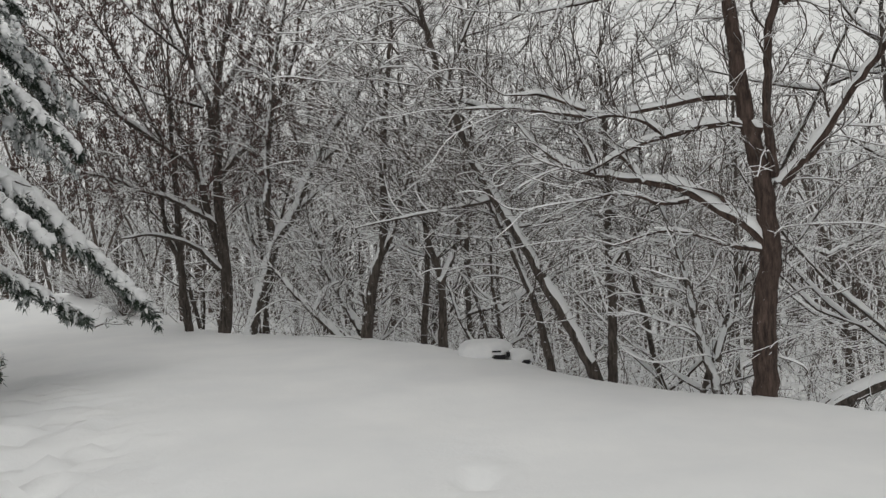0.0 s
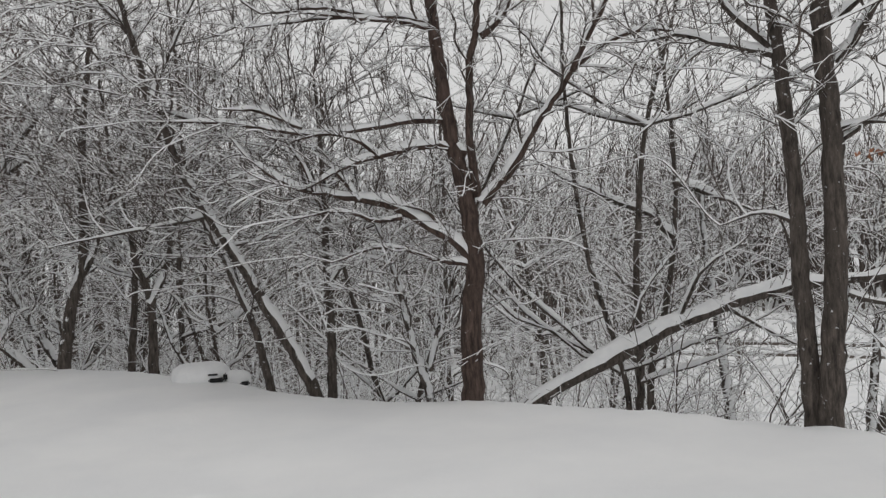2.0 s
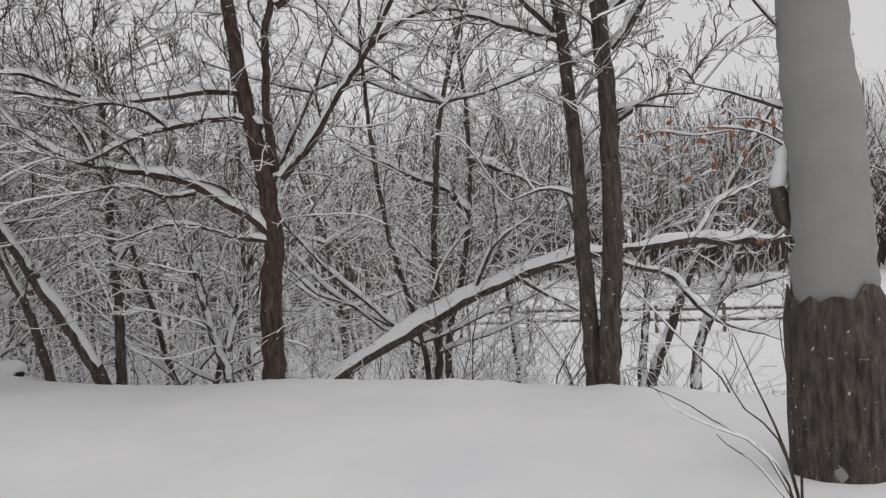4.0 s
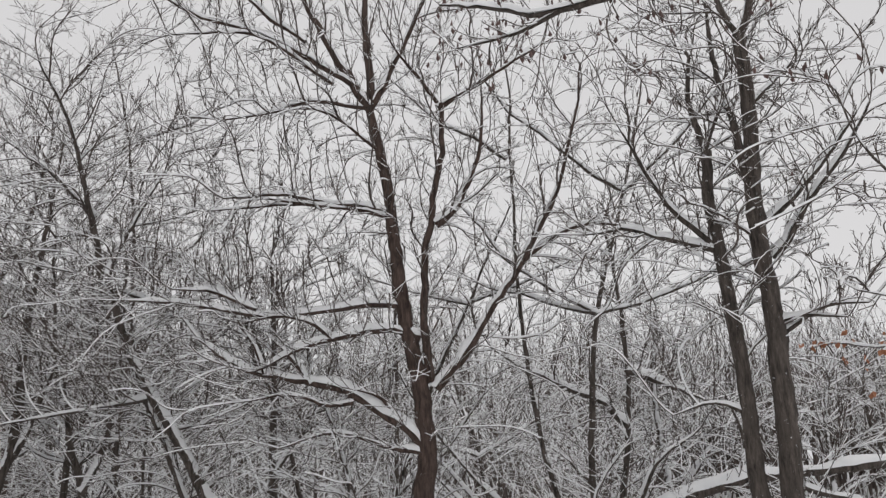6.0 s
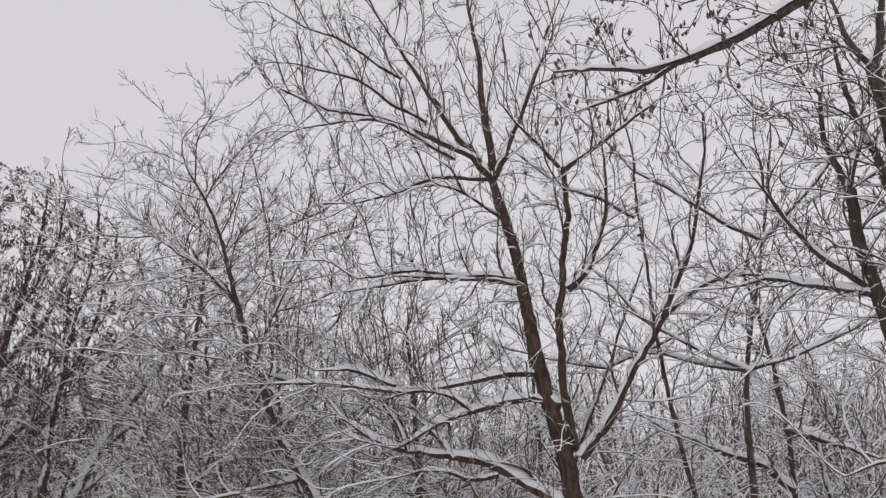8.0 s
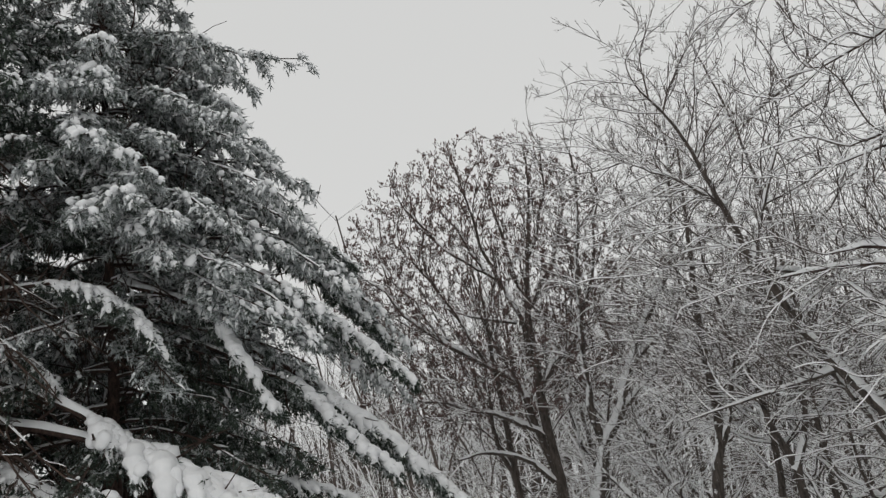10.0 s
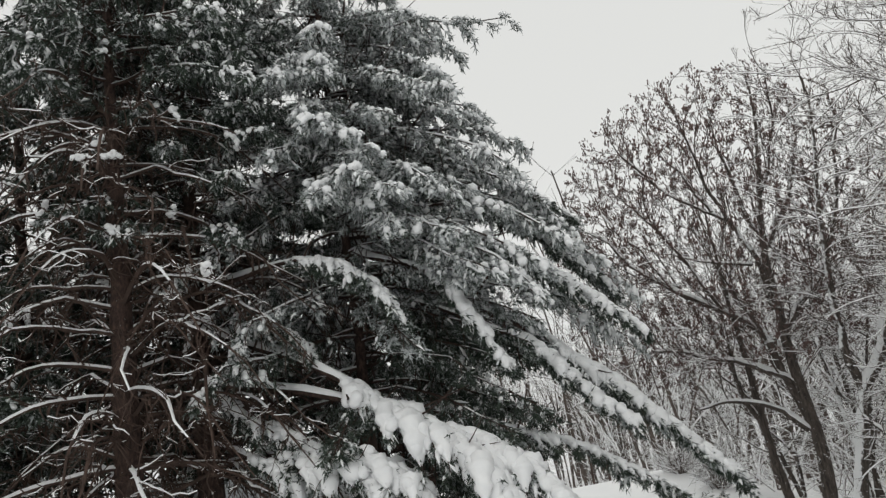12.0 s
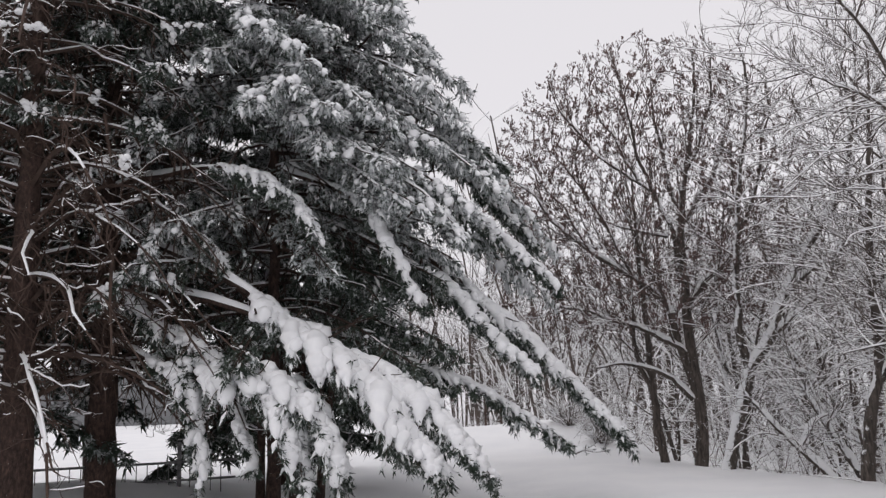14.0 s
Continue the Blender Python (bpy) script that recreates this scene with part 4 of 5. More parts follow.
def spruce(x, y, height, reach, label, seed, lowest=1.2, bare_below=0.0, whorls=0.33, each=4, thick=0.2, droop=0.5, toward=None, laden=(), extra=(), snowy=1.0, coarse=1.0, needle=None, open_below=0.0):
    """A spruce: trunk, drooping boughs with needle sprays, and a load of snow on every bough. toward: (facing, count) adds boughs on one side."""
    global rng
    rng = np.random.default_rng(seed)
    z0 = float(ground_z(x, y))
    top = new("spruce_tree")
    top.location = (x, y, z0)
    tagged(top, label, "tree", "spruces by the yard")
    k = 26
    line = np.stack([np.zeros(k), np.zeros(k), np.linspace(-0.3, height, k)], 1) + rng.normal(size=(k, 3)) * [0.015, 0.015, 0]
    v, q = tube(line, np.linspace(thick, 0.02, k), 14, 0.03)
    part("trunk", mesh_of("trunk", v, q, [BARK_SPRUCE]), top, "scaly reddish-brown trunk flecked with snow")
    starts = []
    z = lowest
    while z < height - 0.3:
        turn0 = rng.uniform(0, 360)
        for b in range(each):
            zb = z + rng.uniform(-0.15, 0.15)
            starts.append((zb, turn0 + b * 360 / each + rng.uniform(-25, 25), reach(zb) * rng.uniform(0.75, 1.08), droop * rng.uniform(0.75, 1.25), 1.0))
        z += whorls * rng.uniform(0.8, 1.2)
    for facing, count in toward or ():
        for _ in range(count):
            zb = rng.uniform(max(lowest, open_below), height * 0.75)
            starts.append((zb, facing + rng.uniform(-35, 35), reach(zb) * rng.uniform(0.9, 1.2), droop * rng.uniform(0.7, 1.1), 1.15))
    starts += [(zb - z0, turn, size, steep, 1.25) for zb, turn, size, steep in extra]
    rolls = {len(starts) + n: b for n, b in enumerate(laden)}
    starts += [(1.0, 0.0, 1.0, 0.0, 2.0) for b in laden]
    for nth, (zb, turn, size, steep, heavy) in enumerate(starts):
        if size < 0.25:
            continue
        under = nth not in rolls and zb < open_below and abs((turn + 10 + 180) % 360 - 180) < 80
        if under and (zb < 2.7 or rng.uniform() < 0.25):
            continue
        bare = 0.12 if under else snowy
        size = size * 0.8 if under else size
        a = radians(turn)
        s = np.linspace(0, 1, 12)
        out = np.array([math.cos(a), math.sin(a), 0])
        sideways = np.array([-math.sin(a), math.cos(a), 0]) * rng.uniform(-0.12, 0.12) * size
        bough = out * (size * s)[:, None] + sideways * (s**2)[:, None] + np.array([0, 0, 1.0]) * (zb + size * (0.06 * s - steep * s**1.7))[:, None]
        knots = np.arange(0, 14, 3)
        drift = np.stack([np.interp(np.arange(12), knots, rng.normal(size=len(knots))) for _ in range(3)], 1)
        if zb - 0.3 * size < bare_below and nth not in rolls:
            bough[:, 2] += rng.uniform(0.0, 0.22) * size * np.sin(np.pi * s) ** 1.3 - 0.15 * size * s**3
        if nth in rolls:
            bough = smooth_line(np.array(rolls[nth][3:]) - np.array([x, y, z0]), 12)
            size = np.linalg.norm(np.diff(bough, axis=0), axis=1).sum()
        bough += drift * (0.03 * size**0.7) * np.clip(np.arange(12) / 3, 0, 1)[:, None] * (0.5 if nth in rolls else 1.0)
        r0 = (0.010 + 0.0062 * size) * (1.25 if nth in rolls else 1.0)
        rad = np.linspace(r0, 0.006, 12)
        wood, snow = Soup(), Soup()
        v, q = tube(bough, rad, 6)
        wood.add(v, q, qi=0)
        B, RB = bough[None], rad[None]
        core, rcore = spawn(B, RB, 7, 0.5, 62, -0.25, 4, 0.03, 0.6, 0.6, 0.2, 0.0045)
        wood_twigs(wood, core, rcore, 0.0)
        if nth in rolls:
            laden_bough(bough, size, *rolls[nth][:3], wood, snow)
            v, q = snow_strip(bough, rad, 1.3)
            snow.add(v, q)
            b = part("bough", wood.mesh("bough", [BARK_SPRUCE, NEEDLE, SNOW], False), top)
            part("snow_load", snow.mesh("snow_load", [SNOW], True), b, "thick scalloped roll of snow on the bough", "stuff")
            continue
        dead = zb - 0.3 * size < bare_below and heavy < 1.5
        if dead:
            RB = RB * 1.35
            l1, q1 = spawn(B, RB, 8, 0.62, 50, -0.5, 8, 0.25, 1.0, 0.6, 0.26, 0.005, 1.7)
            l2, q2 = spawn(l1, q1, 3, 0.30, 45, -0.7, 5, 0.2, 1.0, 0.6, 0.3, 0.003, 1.7)
            for l, q in ((l1, q1), (l2, q2)):
                wood_twigs(wood, l, q, 0.75 * snowy, 0.5)
            wood_twigs(wood, B, RB * 1.05, 0.7 * snowy, 0.75)
            capped = False
            if rng.uniform() < 0.2 and zb > 3.5 and snowy > 0.3:
                capped = True
                c, along = on_lines(l1[rng.permutation(len(l1))[:3]], np.linspace(0.5, 0.95, 9)[None].repeat(3, 0))
                balls(snow, c.reshape(-1, 3) + rng.normal(size=(27, 3)) * 0.015, rng.uniform(0.016, 0.045, 27), along.reshape(-1, 3), 7, 6, 1.0)
        else:
            count = int((12 + 10 * size) / coarse)
            inner = 0.16 if size > 1.6 else 0.1
            at = np.sort(rng.uniform(inner, 1.0, count)) * 11
            i = np.minimum(at.astype(int), 10)
            f = (at - i)[:, None]
            p = bough[i] * (1 - f) + bough[i + 1] * f
            d = unit(bough[i + 1] - bough[i])
            sd = unit(np.cross(d, [0, 0, 1.0])) * np.where(np.arange(count) % 2, 1, -1)[:, None]
            way = unit(d * 0.8 + sd * rng.uniform(0.3, 1.0, (count, 1)) + np.array([0, 0, 1.0]) * rng.uniform(-0.45, 0.1, (count, 1)))
            ln = (0.22 + 0.16 * size) * (1.15 - 0.75 * at / 11) * rng.uniform(0.7, 1.25, count)
            pts = [p]
            for _ in range(5):
                pts.append(pts[-1] + way * (ln / 5)[:, None])
                way = unit(way + np.array([0, 0, -0.16]) + rng.normal(size=way.shape) * 0.07)
            l1 = np.stack(pts, 1)
            q1 = np.repeat(np.linspace(0.006, 0.003, 6)[None], count, 0)
            l2, q2 = spawn(l1, q1, 4, 0.28, 42, -0.55, 3, 0.15, 1.0, 0.7, 0.12, 0.0025)
            wood_twigs(wood, l1[:, ::2], q1[:, ::2], 0.0)
            blades(wood, l1, 10, 0.105 * coarse, 0.015 * coarse, 1)
            blades(wood, l2, 7, 0.095 * coarse, 0.014 * coarse, 1)
            outer = np.clip((at / 11 - inner) / (1 - inner), 0, 1)
            pad = np.clip(np.clip(0.030 + 0.09 * ln, 0.032, 0.075) * rng.uniform(0.5, 1.3, count) * (0.55 + 0.6 * outer) * (0.6 if under else heavy), 0.015, 0.04 if under else 0.10)
            load = rng.uniform(size=count) < (0.10 + 0.85 * outer) * bare
            spots = np.array([0.4, 0.66, 0.9])[None] + rng.uniform(-0.12, 0.12, (count, 3))
            c, along = on_lines(l1, spots)
            r = pad[:, None] * 0.72 * rng.uniform(0.5, 1.25, spots.shape)
            c = c + np.array([0, 0, 1.0]) * (r * 0.5)[..., None]
            keep = load[:, None] & (rng.uniform(size=spots.shape) < 0.72)
            balls(snow, c[keep], r[keep], along[keep], 6, 4, 1.0)
            tips = rng.uniform(size=len(l2)) < np.repeat(0.12 + 0.68 * outer, 4) * bare
            lumps(snow, l2[tips], heavy * rng.uniform(0.014, 0.034, int(tips.sum())), 4, 0.8, 0.4)
            v, q = snow_strip(bough, rad, 0.45 * heavy * bare)
            snow.add(v, q)
        b = part("bough", wood.mesh("bough", [DEAD_WOOD if dead else BARK_SPRUCE, needle if needle and zb > 3.9 else NEEDLE, SNOW], False), top)
        if not dead or capped:
            part("snow_load", snow.mesh("snow_load", [SNOW], True), b, "heavy fresh snow on the bough", "stuff")
    return top


def smooth_many(lines, k):
    s = np.linspace(0, lines.shape[1] - 1, k)
    i = np.minimum(s.astype(int), lines.shape[1] - 2)
    f = (s - i)[None, :, None]
    return lines[:, i] * (1 - f) + lines[:, i + 1] * f


def wood_twigs(soup, lines, radius, snow, share=1.0):
    """Twigs inside a bough's mesh: bark below, snow above."""
    n, k, _ = lines.shape
    d, side, up, flat = frames(lines)
    carry = np.clip((flat - 0.68) / 0.25, 0, 1) * snow * rng.uniform(0.2, 1.2, (n, 1)) * (rng.uniform(size=(n, 1)) < share)
    r = radius[..., None]
    high = np.minimum(0.008 + 1.4 * radius, 0.035) * carry
    v = np.stack([lines - 1.15 * r * side, lines + (0.6 * radius + high)[..., None] * up, lines + 1.15 * r * side, lines - r * up], 2)
    q = ring_quads(n, k, 4)
    upper = np.arange(len(q)) % 4 < 2
    white = (carry[:, :-1] > 0.15)[..., None].repeat(4, -1).reshape(-1)
    soup.add(v, q, qi=np.where(upper & white, 2, 0))


spruce(-9.15, 5.33, 9.8, lambda z: max(0.0, 2.3 - 0.02 * z), "tall old spruce, lower boughs bare and dead, snow-flecked", 31, 1.5, 6.2, 0.34, 5, 0.21, 0.30, snowy=0.9)
spruce(-9.56, 6.72, 9.8, lambda z: max(0.0, 2.9 - 0.12 * z), "tall spruce, dark dead lower boughs, others heavy with snow", 32, 1.6, 4.2, 0.40, 5, 0.20, 0.35, snowy=0.6,
       laden=(
           (0.15, 1.0, 0.48, (-9.47, 6.71, 3.93), (-7.94, 7.03, 3.19), (-6.72, 7.28, 2.33), (-5.86, 7.48, 1.82), (-5.44, 7.54, 1.11)),
           (0.14, 0.65, 0.52, (-9.44, 6.76, 3.16), (-7.55, 7.16, 2.69), (-5.99, 7.76, 1.96), (-5.23, 7.93, 1.47), (-4.61, 8.08, 0.65)),
           (0.14, 0.75, 0.38, (-9.43, 6.77, 2.71), (-7.8, 6.59, 2.03), (-6.7, 6.88, 1.73), (-6.13, 7.0, 1.33), (-5.88, 7.08, 0.72)),
           (0.13, 0.8, 0.34, (-6.59, 7.33, 2.25), (-6.02, 7.48, 1.96), (-5.49, 7.51, 1.55), (-4.98, 7.62, 0.81)),
           (0.12, 0.65, 0.34, (-7.4, 6.66, 1.95), (-6.68, 6.77, 1.6), (-6.31, 6.83, 1.22), (-6.14, 6.86, 0.68)),
           (0.12, 0.36, 0.4, (-9.54, 6.78, 2.41), (-8.39, 6.48, 2.06), (-7.64, 6.46, 1.7), (-7.38, 6.46, 0.62)),
           (0.1, 0.36, 0.35, (-9.55, 6.77, 2.72), (-8.16, 6.62, 2.32), (-7.39, 6.74, 1.95), (-6.88, 6.84, 0.78)),
           (0.07, 0.5, 0.25, (-9.56, 6.76, 3.33), (-8.56, 6.6, 2.63), (-7.95, 6.71, 2.38), (-7.54, 6.88, 1.96)),
           (0.07, 0.55, 0.48, (-9.56, 6.75, 4.51), (-8.13, 6.81, 4.51), (-7.23, 6.92, 4.37), (-6.65, 7.21, 4.05), (-6.31, 7.38, 3.46)),
           (0.06, 0.4, 0.3, (-9.55, 6.77, 3.8), (-8.41, 6.79, 3.76), (-7.87, 6.96, 3.53), (-7.65, 7.05, 3.23)),
       ))
spruce(-8.11, 8.38, 11.5, lambda z: max(0.0, 4.1 - 0.27 * z), "broad spruce with drooping boughs under heavy snow", 33, 2.4, 0.0, 0.42, 4, 0.10, 0.45, ((40, 6), (5, 12), (-25, 15)), needle=NEEDLE_DUSTED, open_below=4.3,
       extra=((6.64, 28, 3.25, 0.67), (7.1, 34, 2.5, 0.55), (6.17, 39, 3.96, 0.66), (8.0, 30, 1.9, 0.50), (8.68, 29.7, 2.9, 0.26), (8.28, 23, 1.9, 0.65), (8.47, 27, 1.8, 0.41), (7.8, 24, 2.2, 0.75),
              (5.4, 5, 3.1, 0.68), (3.6, 45, 4.6, 0.62), (5.1, 36, 4.0, 0.6), (6.0, 20, 3.2, 0.6), (6.9, 10, 2.8, 0.6), (7.6, -5, 2.6, 0.5)) + tuple((2.8 + 0.12 * i, (i * 17) % 48, 3.3, 0.40) for i in range(13)),
       laden=(
           (0.1, 0.45, 0.45, (-7.99, 8.42, 5.78), (-6.6, 9.3, 4.86), (-5.48, 9.77, 3.94), (-4.54, 10.13, 2.91)),
           (0.08, 0.42, 0.4, (-8.0, 8.68, 6.31), (-6.79, 9.9, 5.48), (-5.78, 10.52, 4.54), (-5.17, 10.83, 3.72)),
           (0.06, 0.4, 0.4, (-7.99, 8.55, 6.99), (-6.69, 9.48, 6.16), (-5.85, 10.02, 5.32), (-5.32, 10.31, 4.77)),
           (0.13, 0.42, 0.45, (-7.92, 8.35, 4.81), (-6.74, 8.19, 4.21), (-6.21, 8.22, 3.72), (-5.65, 8.38, 2.72)),
           (0.14, 0.45, 0.52, (-7.92, 8.35, 4.3), (-6.33, 8.88, 3.44), (-5.6, 9.12, 2.93), (-4.99, 9.35, 2.15), (-4.65, 9.53, 1.74)),
           (0.125, 0.45, 0.42, (-7.99, 8.42, 4.16), (-6.22, 9.56, 3.43), (-5.24, 10.02, 2.57), (-4.58, 10.33, 1.69), (-3.8, 10.64, 0.84)),
           (0.07, 0.4, 0.35, (-7.92, 8.35, 2.68), (-6.3, 8.78, 1.98), (-5.27, 9.2, 1.58), (-4.31, 9.69, 0.87)),
       ))
# Filler spruces, added nearly snowless to darken the gaps between the front ones.
spruce(-10.6, 11.2, 9.5, lambda z: max(0.0, 3.2 - 0.24 * z), "dark spruce added behind the broad one to block the sky", 37, 1.3, 0.0, 0.40, 4, 0.18, 0.30, snowy=0.12, coarse=2.0)
spruce(-12.4, 8.6, 9.5, lambda z: max(0.0, 3.9 - 0.24 * z), "dark spruce added behind the others to block the sky", 34, 2.5, 0.0, 0.40, 4, 0.20, 0.30, snowy=0.12, coarse=1.7)
spruce(-12.6, 5.7, 9.5, lambda z: max(0.0, 3.9 - 0.24 * z), "dark spruce added at the back of the group to block the sky", 35, 1.8, 0.0, 0.40, 4, 0.20, 0.30, snowy=0.12, coarse=1.7)
spruce(-12.0, 3.0, 9.5, lambda z: max(0.0, 3.9 - 0.24 * z), "dark spruce added beside the yard to block the sky", 36, 1.8, 0.0, 0.40, 4, 0.20, 0.30, snowy=0.12, coarse=1.7)

# ------------------------------------------------------------------ woods behind


def random_spec(seed, height, stems, lean):
    g = np.random.default_rng(seed)
    out = []
    for n in range(stems):
        u, w, slope = 0.0 if n == 0 else g.uniform(-0.1, 0.1), -0.4, g.normal(0, lean)
        pts = [(u, w)]
        tall = height * g.uniform(0.75, 1.1)
        for _ in range(5):
            w += tall / 5
            u += slope * tall / 5
            slope += g.normal(0, 0.10)
            pts.append((u, w))
        out.append((0.0085 * height * g.uniform(0.6, 1.0), 0.012, pts))
        for _ in range(int(g.integers(4, 7))):
            i = int(g.integers(1, 5))
            a, b = pts[i], g.choice([-1, 1])
            ln = height * g.uniform(0.2, 0.38)
            rise = g.uniform(0.3, 1.1)
            out.append((0.0035 * height, 0.008, [a, (a[0] + b * ln * 0.4, a[1] + rise * ln * 0.35), (a[0] + b * ln * 0.75, a[1] + rise * ln * 0.8)]))
    return out


def woods():
    kinds = []
    for n, (tall, stems, lean) in enumerate([(8.5, 1, 0.12), (9.0, 2, 0.2), (7.0, 2, 0.32), (9.5, 1, 0.2), (6.0, 3, 0.35)]):
        t = bare_tree("woodland_tree", (0, 0, 0, random_spec(60 + n, tall, stems, lean)), "bare woodland tree rimed with snow", BARK_BLOWN, 60 + n, (970, 0.26), (2, 0.55, 1), 0.1, 1.1, "woods beyond the yard", low=0.25, room=0.8)
        kinds.append(t)
    g = np.random.default_rng(5)
    spots = []
    for lo, hi, count, gap in ((1.5, 9, 24, 1.5), (7, 26, 40, 2.0), (24, 50, 16, 3.0)):
        made = 0
        while made < count:
            a, far = radians(g.uniform(-62, 52)), g.uniform(8, 62)
            x, y = -math.sin(a) * far, math.cos(a) * far
            d = float(beyond(x, y))
            if not lo < d < hi or any((x - p) ** 2 + (y - q) ** 2 < gap * gap for p, q in spots):
                continue
            if math.degrees(a) < -38 and 10 < far < 60:
                continue
            spots.append((x, y))
            made += 1
    for n, (x, y) in enumerate(spots):
        m = pose(x, y, float(ground_z(x, y)), 0, 0, g.uniform(0, 360)) @ Matrix.Scale(g.uniform(0.8, 1.15), 4)
        if n < len(kinds):
            kinds[n].matrix_basis = m
        else:
            copy_thing(kinds[n % len(kinds)], m)


woods()


def far_woods():
    """The woods in the distance: thousands of thin snowy stems and branches, their snow thickened to stand in for haze.
    """
    global rng
    rng = np.random.default_rng(77)
    soup = Soup()
    n = 1800
    a = np.radians(rng.uniform(-75, 75, n))
    far = rng.uniform(26, 85, n)
    more = 1000
    a = np.concatenate([a, np.radians(rng.uniform(-68, -30, more))])
    far = np.concatenate([far, rng.uniform(62, 100, more)])
    x, y = -np.sin(a) * far, np.cos(a) * far
    d = beyond(x, y)
    open_field = (np.degrees(a) < -34) & (far < 62)
    keep = (d > np.where(np.degrees(a) > 15, 1.0, 5.0)) & ~open_field
    x, y, far = x[keep], y[keep], far[keep]
    n = len(x)
    z = ground_z(x, y)
    tall = rng.uniform(6.5, 12.5, n) * np.where((far > 60) & (x > 0.6 * y), 1.2, 1.0)
    lean = rng.normal(0, 0.22, (n, 2))
    s = np.linspace(0, 1, 4)
    line = np.stack([x[:, None] + lean[:, :1] * tall[:, None] * s**1.5, y[:, None] + lean[:, 1:] * tall[:, None] * s**1.5, z[:, None] - 0.2 + tall[:, None] * s], -1)
    line[:, 1:3] += rng.normal(size=(n, 2, 3)) * 0.12
    rad = (0.0085 * tall)[:, None] * np.linspace(1, 0.25, 4)[None]
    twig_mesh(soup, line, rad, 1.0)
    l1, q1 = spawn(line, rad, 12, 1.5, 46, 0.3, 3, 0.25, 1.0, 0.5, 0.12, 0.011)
    # Heavier snow on the branches whitens the distance in place of haze.
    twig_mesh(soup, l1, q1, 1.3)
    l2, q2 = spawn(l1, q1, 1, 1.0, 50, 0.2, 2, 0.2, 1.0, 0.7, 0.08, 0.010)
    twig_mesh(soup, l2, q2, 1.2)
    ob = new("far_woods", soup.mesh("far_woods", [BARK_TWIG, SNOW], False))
    tagged(ob, "distant bare woods powdered with snow, thickened to imitate haze", "woods", kind="stuff")


def thicket():
    """Undergrowth on the slope: arching thin stems."""
    global rng
    rng = np.random.default_rng(78)
    soup = Soup()
    a = np.radians(rng.uniform(-58, 40, 2600))
    far = rng.uniform(8, 40, 2600) ** 1.0
    x, y = -np.sin(a) * far, np.cos(a) * far
    d = beyond(x, y)
    keep = (d > 1.6) & (d < 24) & ~((np.degrees(a) < -40) & (d > 7))
    x, y, d = x[keep], y[keep], d[keep]
    n = len(x)
    z = ground_z(x, y)
    tall = rng.uniform(0.9, 3.8, n)
    way = unit(np.stack([rng.normal(0, 0.8, n), rng.normal(0, 0.8, n), np.ones(n)], -1))
    pts = [np.stack([x, y, z - 0.1], -1)]
    for _ in range(5):
        pts.append(pts[-1] + way * (tall / 5)[:, None])
        way = unit(way + rng.normal(size=way.shape) * 0.22 + np.array([0, 0, -0.05]))
    line = np.stack(pts, 1)
    rad = np.repeat(np.linspace(1, 0.3, 6)[None], n, 0) * rng.uniform(0.006, 0.016, (n, 1))
    # Snow load raised here too, paling the stems as haze would.
    twig_mesh(soup, line, rad, 1.2)
    l1, q1 = spawn(line, rad, 5, 0.65, 55, 0.2, 4, 0.2, 1.0, 0.6, 0.24, 0.004)
    twig_mesh(soup, l1, q1, 1.2)
    l2, q2 = spawn(l1, q1, 2, 0.3, 40, 0.2, 2, 0.2, 1.0, 0.7, 0.08, 0.003)
    twig_mesh(soup, l2, q2, 1.2)
    ob = new("thicket", soup.mesh("thicket", [BARK_TWIG, SNOW], False))
    tagged(ob, "tangled snowy undergrowth on the slope", "undergrowth", kind="stuff")


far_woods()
thicket()

# ------------------------------------------------------------------ small things in the snow


def box_part(name, size, at, mat, parent, label="", turn=0.0, bevel=0.02):
    bm = bmesh.new()
    bmesh.ops.create_cube(bm, size=1.0, matrix=Matrix.Diagonal((*size, 1)))
    if bevel:
        bmesh.ops.bevel(bm, geom=bm.edges[:], offset=min(bevel, 0.45 * min(size)), segments=2, affect="EDGES")
    me = bpy.data.meshes.new(name)
    bm.to_mesh(me)
    bm.free()
    me.materials.append(mat)
    ob = part(name, me, parent, label)
    ob.matrix_basis = pose(*at, 0, 0, turn)
    return ob


def pillow(name, size, at, parent, label, seed, mat=None, power=4.0):
    """A rounded block of snow, full at the rim, with uneven sides."""
    nu, nv = 40, 14
    u, w = np.meshgrid(np.linspace(0, 2 * np.pi, nu, endpoint=False), np.linspace(-np.pi / 2, np.pi / 2, nv), indexing="ij")
    sp = lambda v, e: np.sign(v) * np.abs(v) ** e  # noqa: E731
    e = 2 / power
    x, y, z = sp(np.cos(w), e) * sp(np.cos(u), e), sp(np.cos(w), e) * sp(np.sin(u), e), sp(np.sin(w), e)
    v = np.stack([x, y, z], -1) * (np.array(size) / 2)
    lump = np.array([noise.noise(Vector(p * 3.1) + Vector((seed, seed, seed))) for p in v.reshape(-1, 3)]).reshape(nu, nv, 1)
    v = v * (1 + 0.10 * lump)
    i = np.arange(nu * nv).reshape(nu, nv)
    q = np.stack([i[:, :-1], np.roll(i, -1, 0)[:, :-1], np.roll(i, -1, 0)[:, 1:], i[:, 1:]], -1)
    ob = part(name, mesh_of(name, v, q, [mat or SNOW]), parent, label)
    ob.matrix_basis = pose(*at)
    return ob


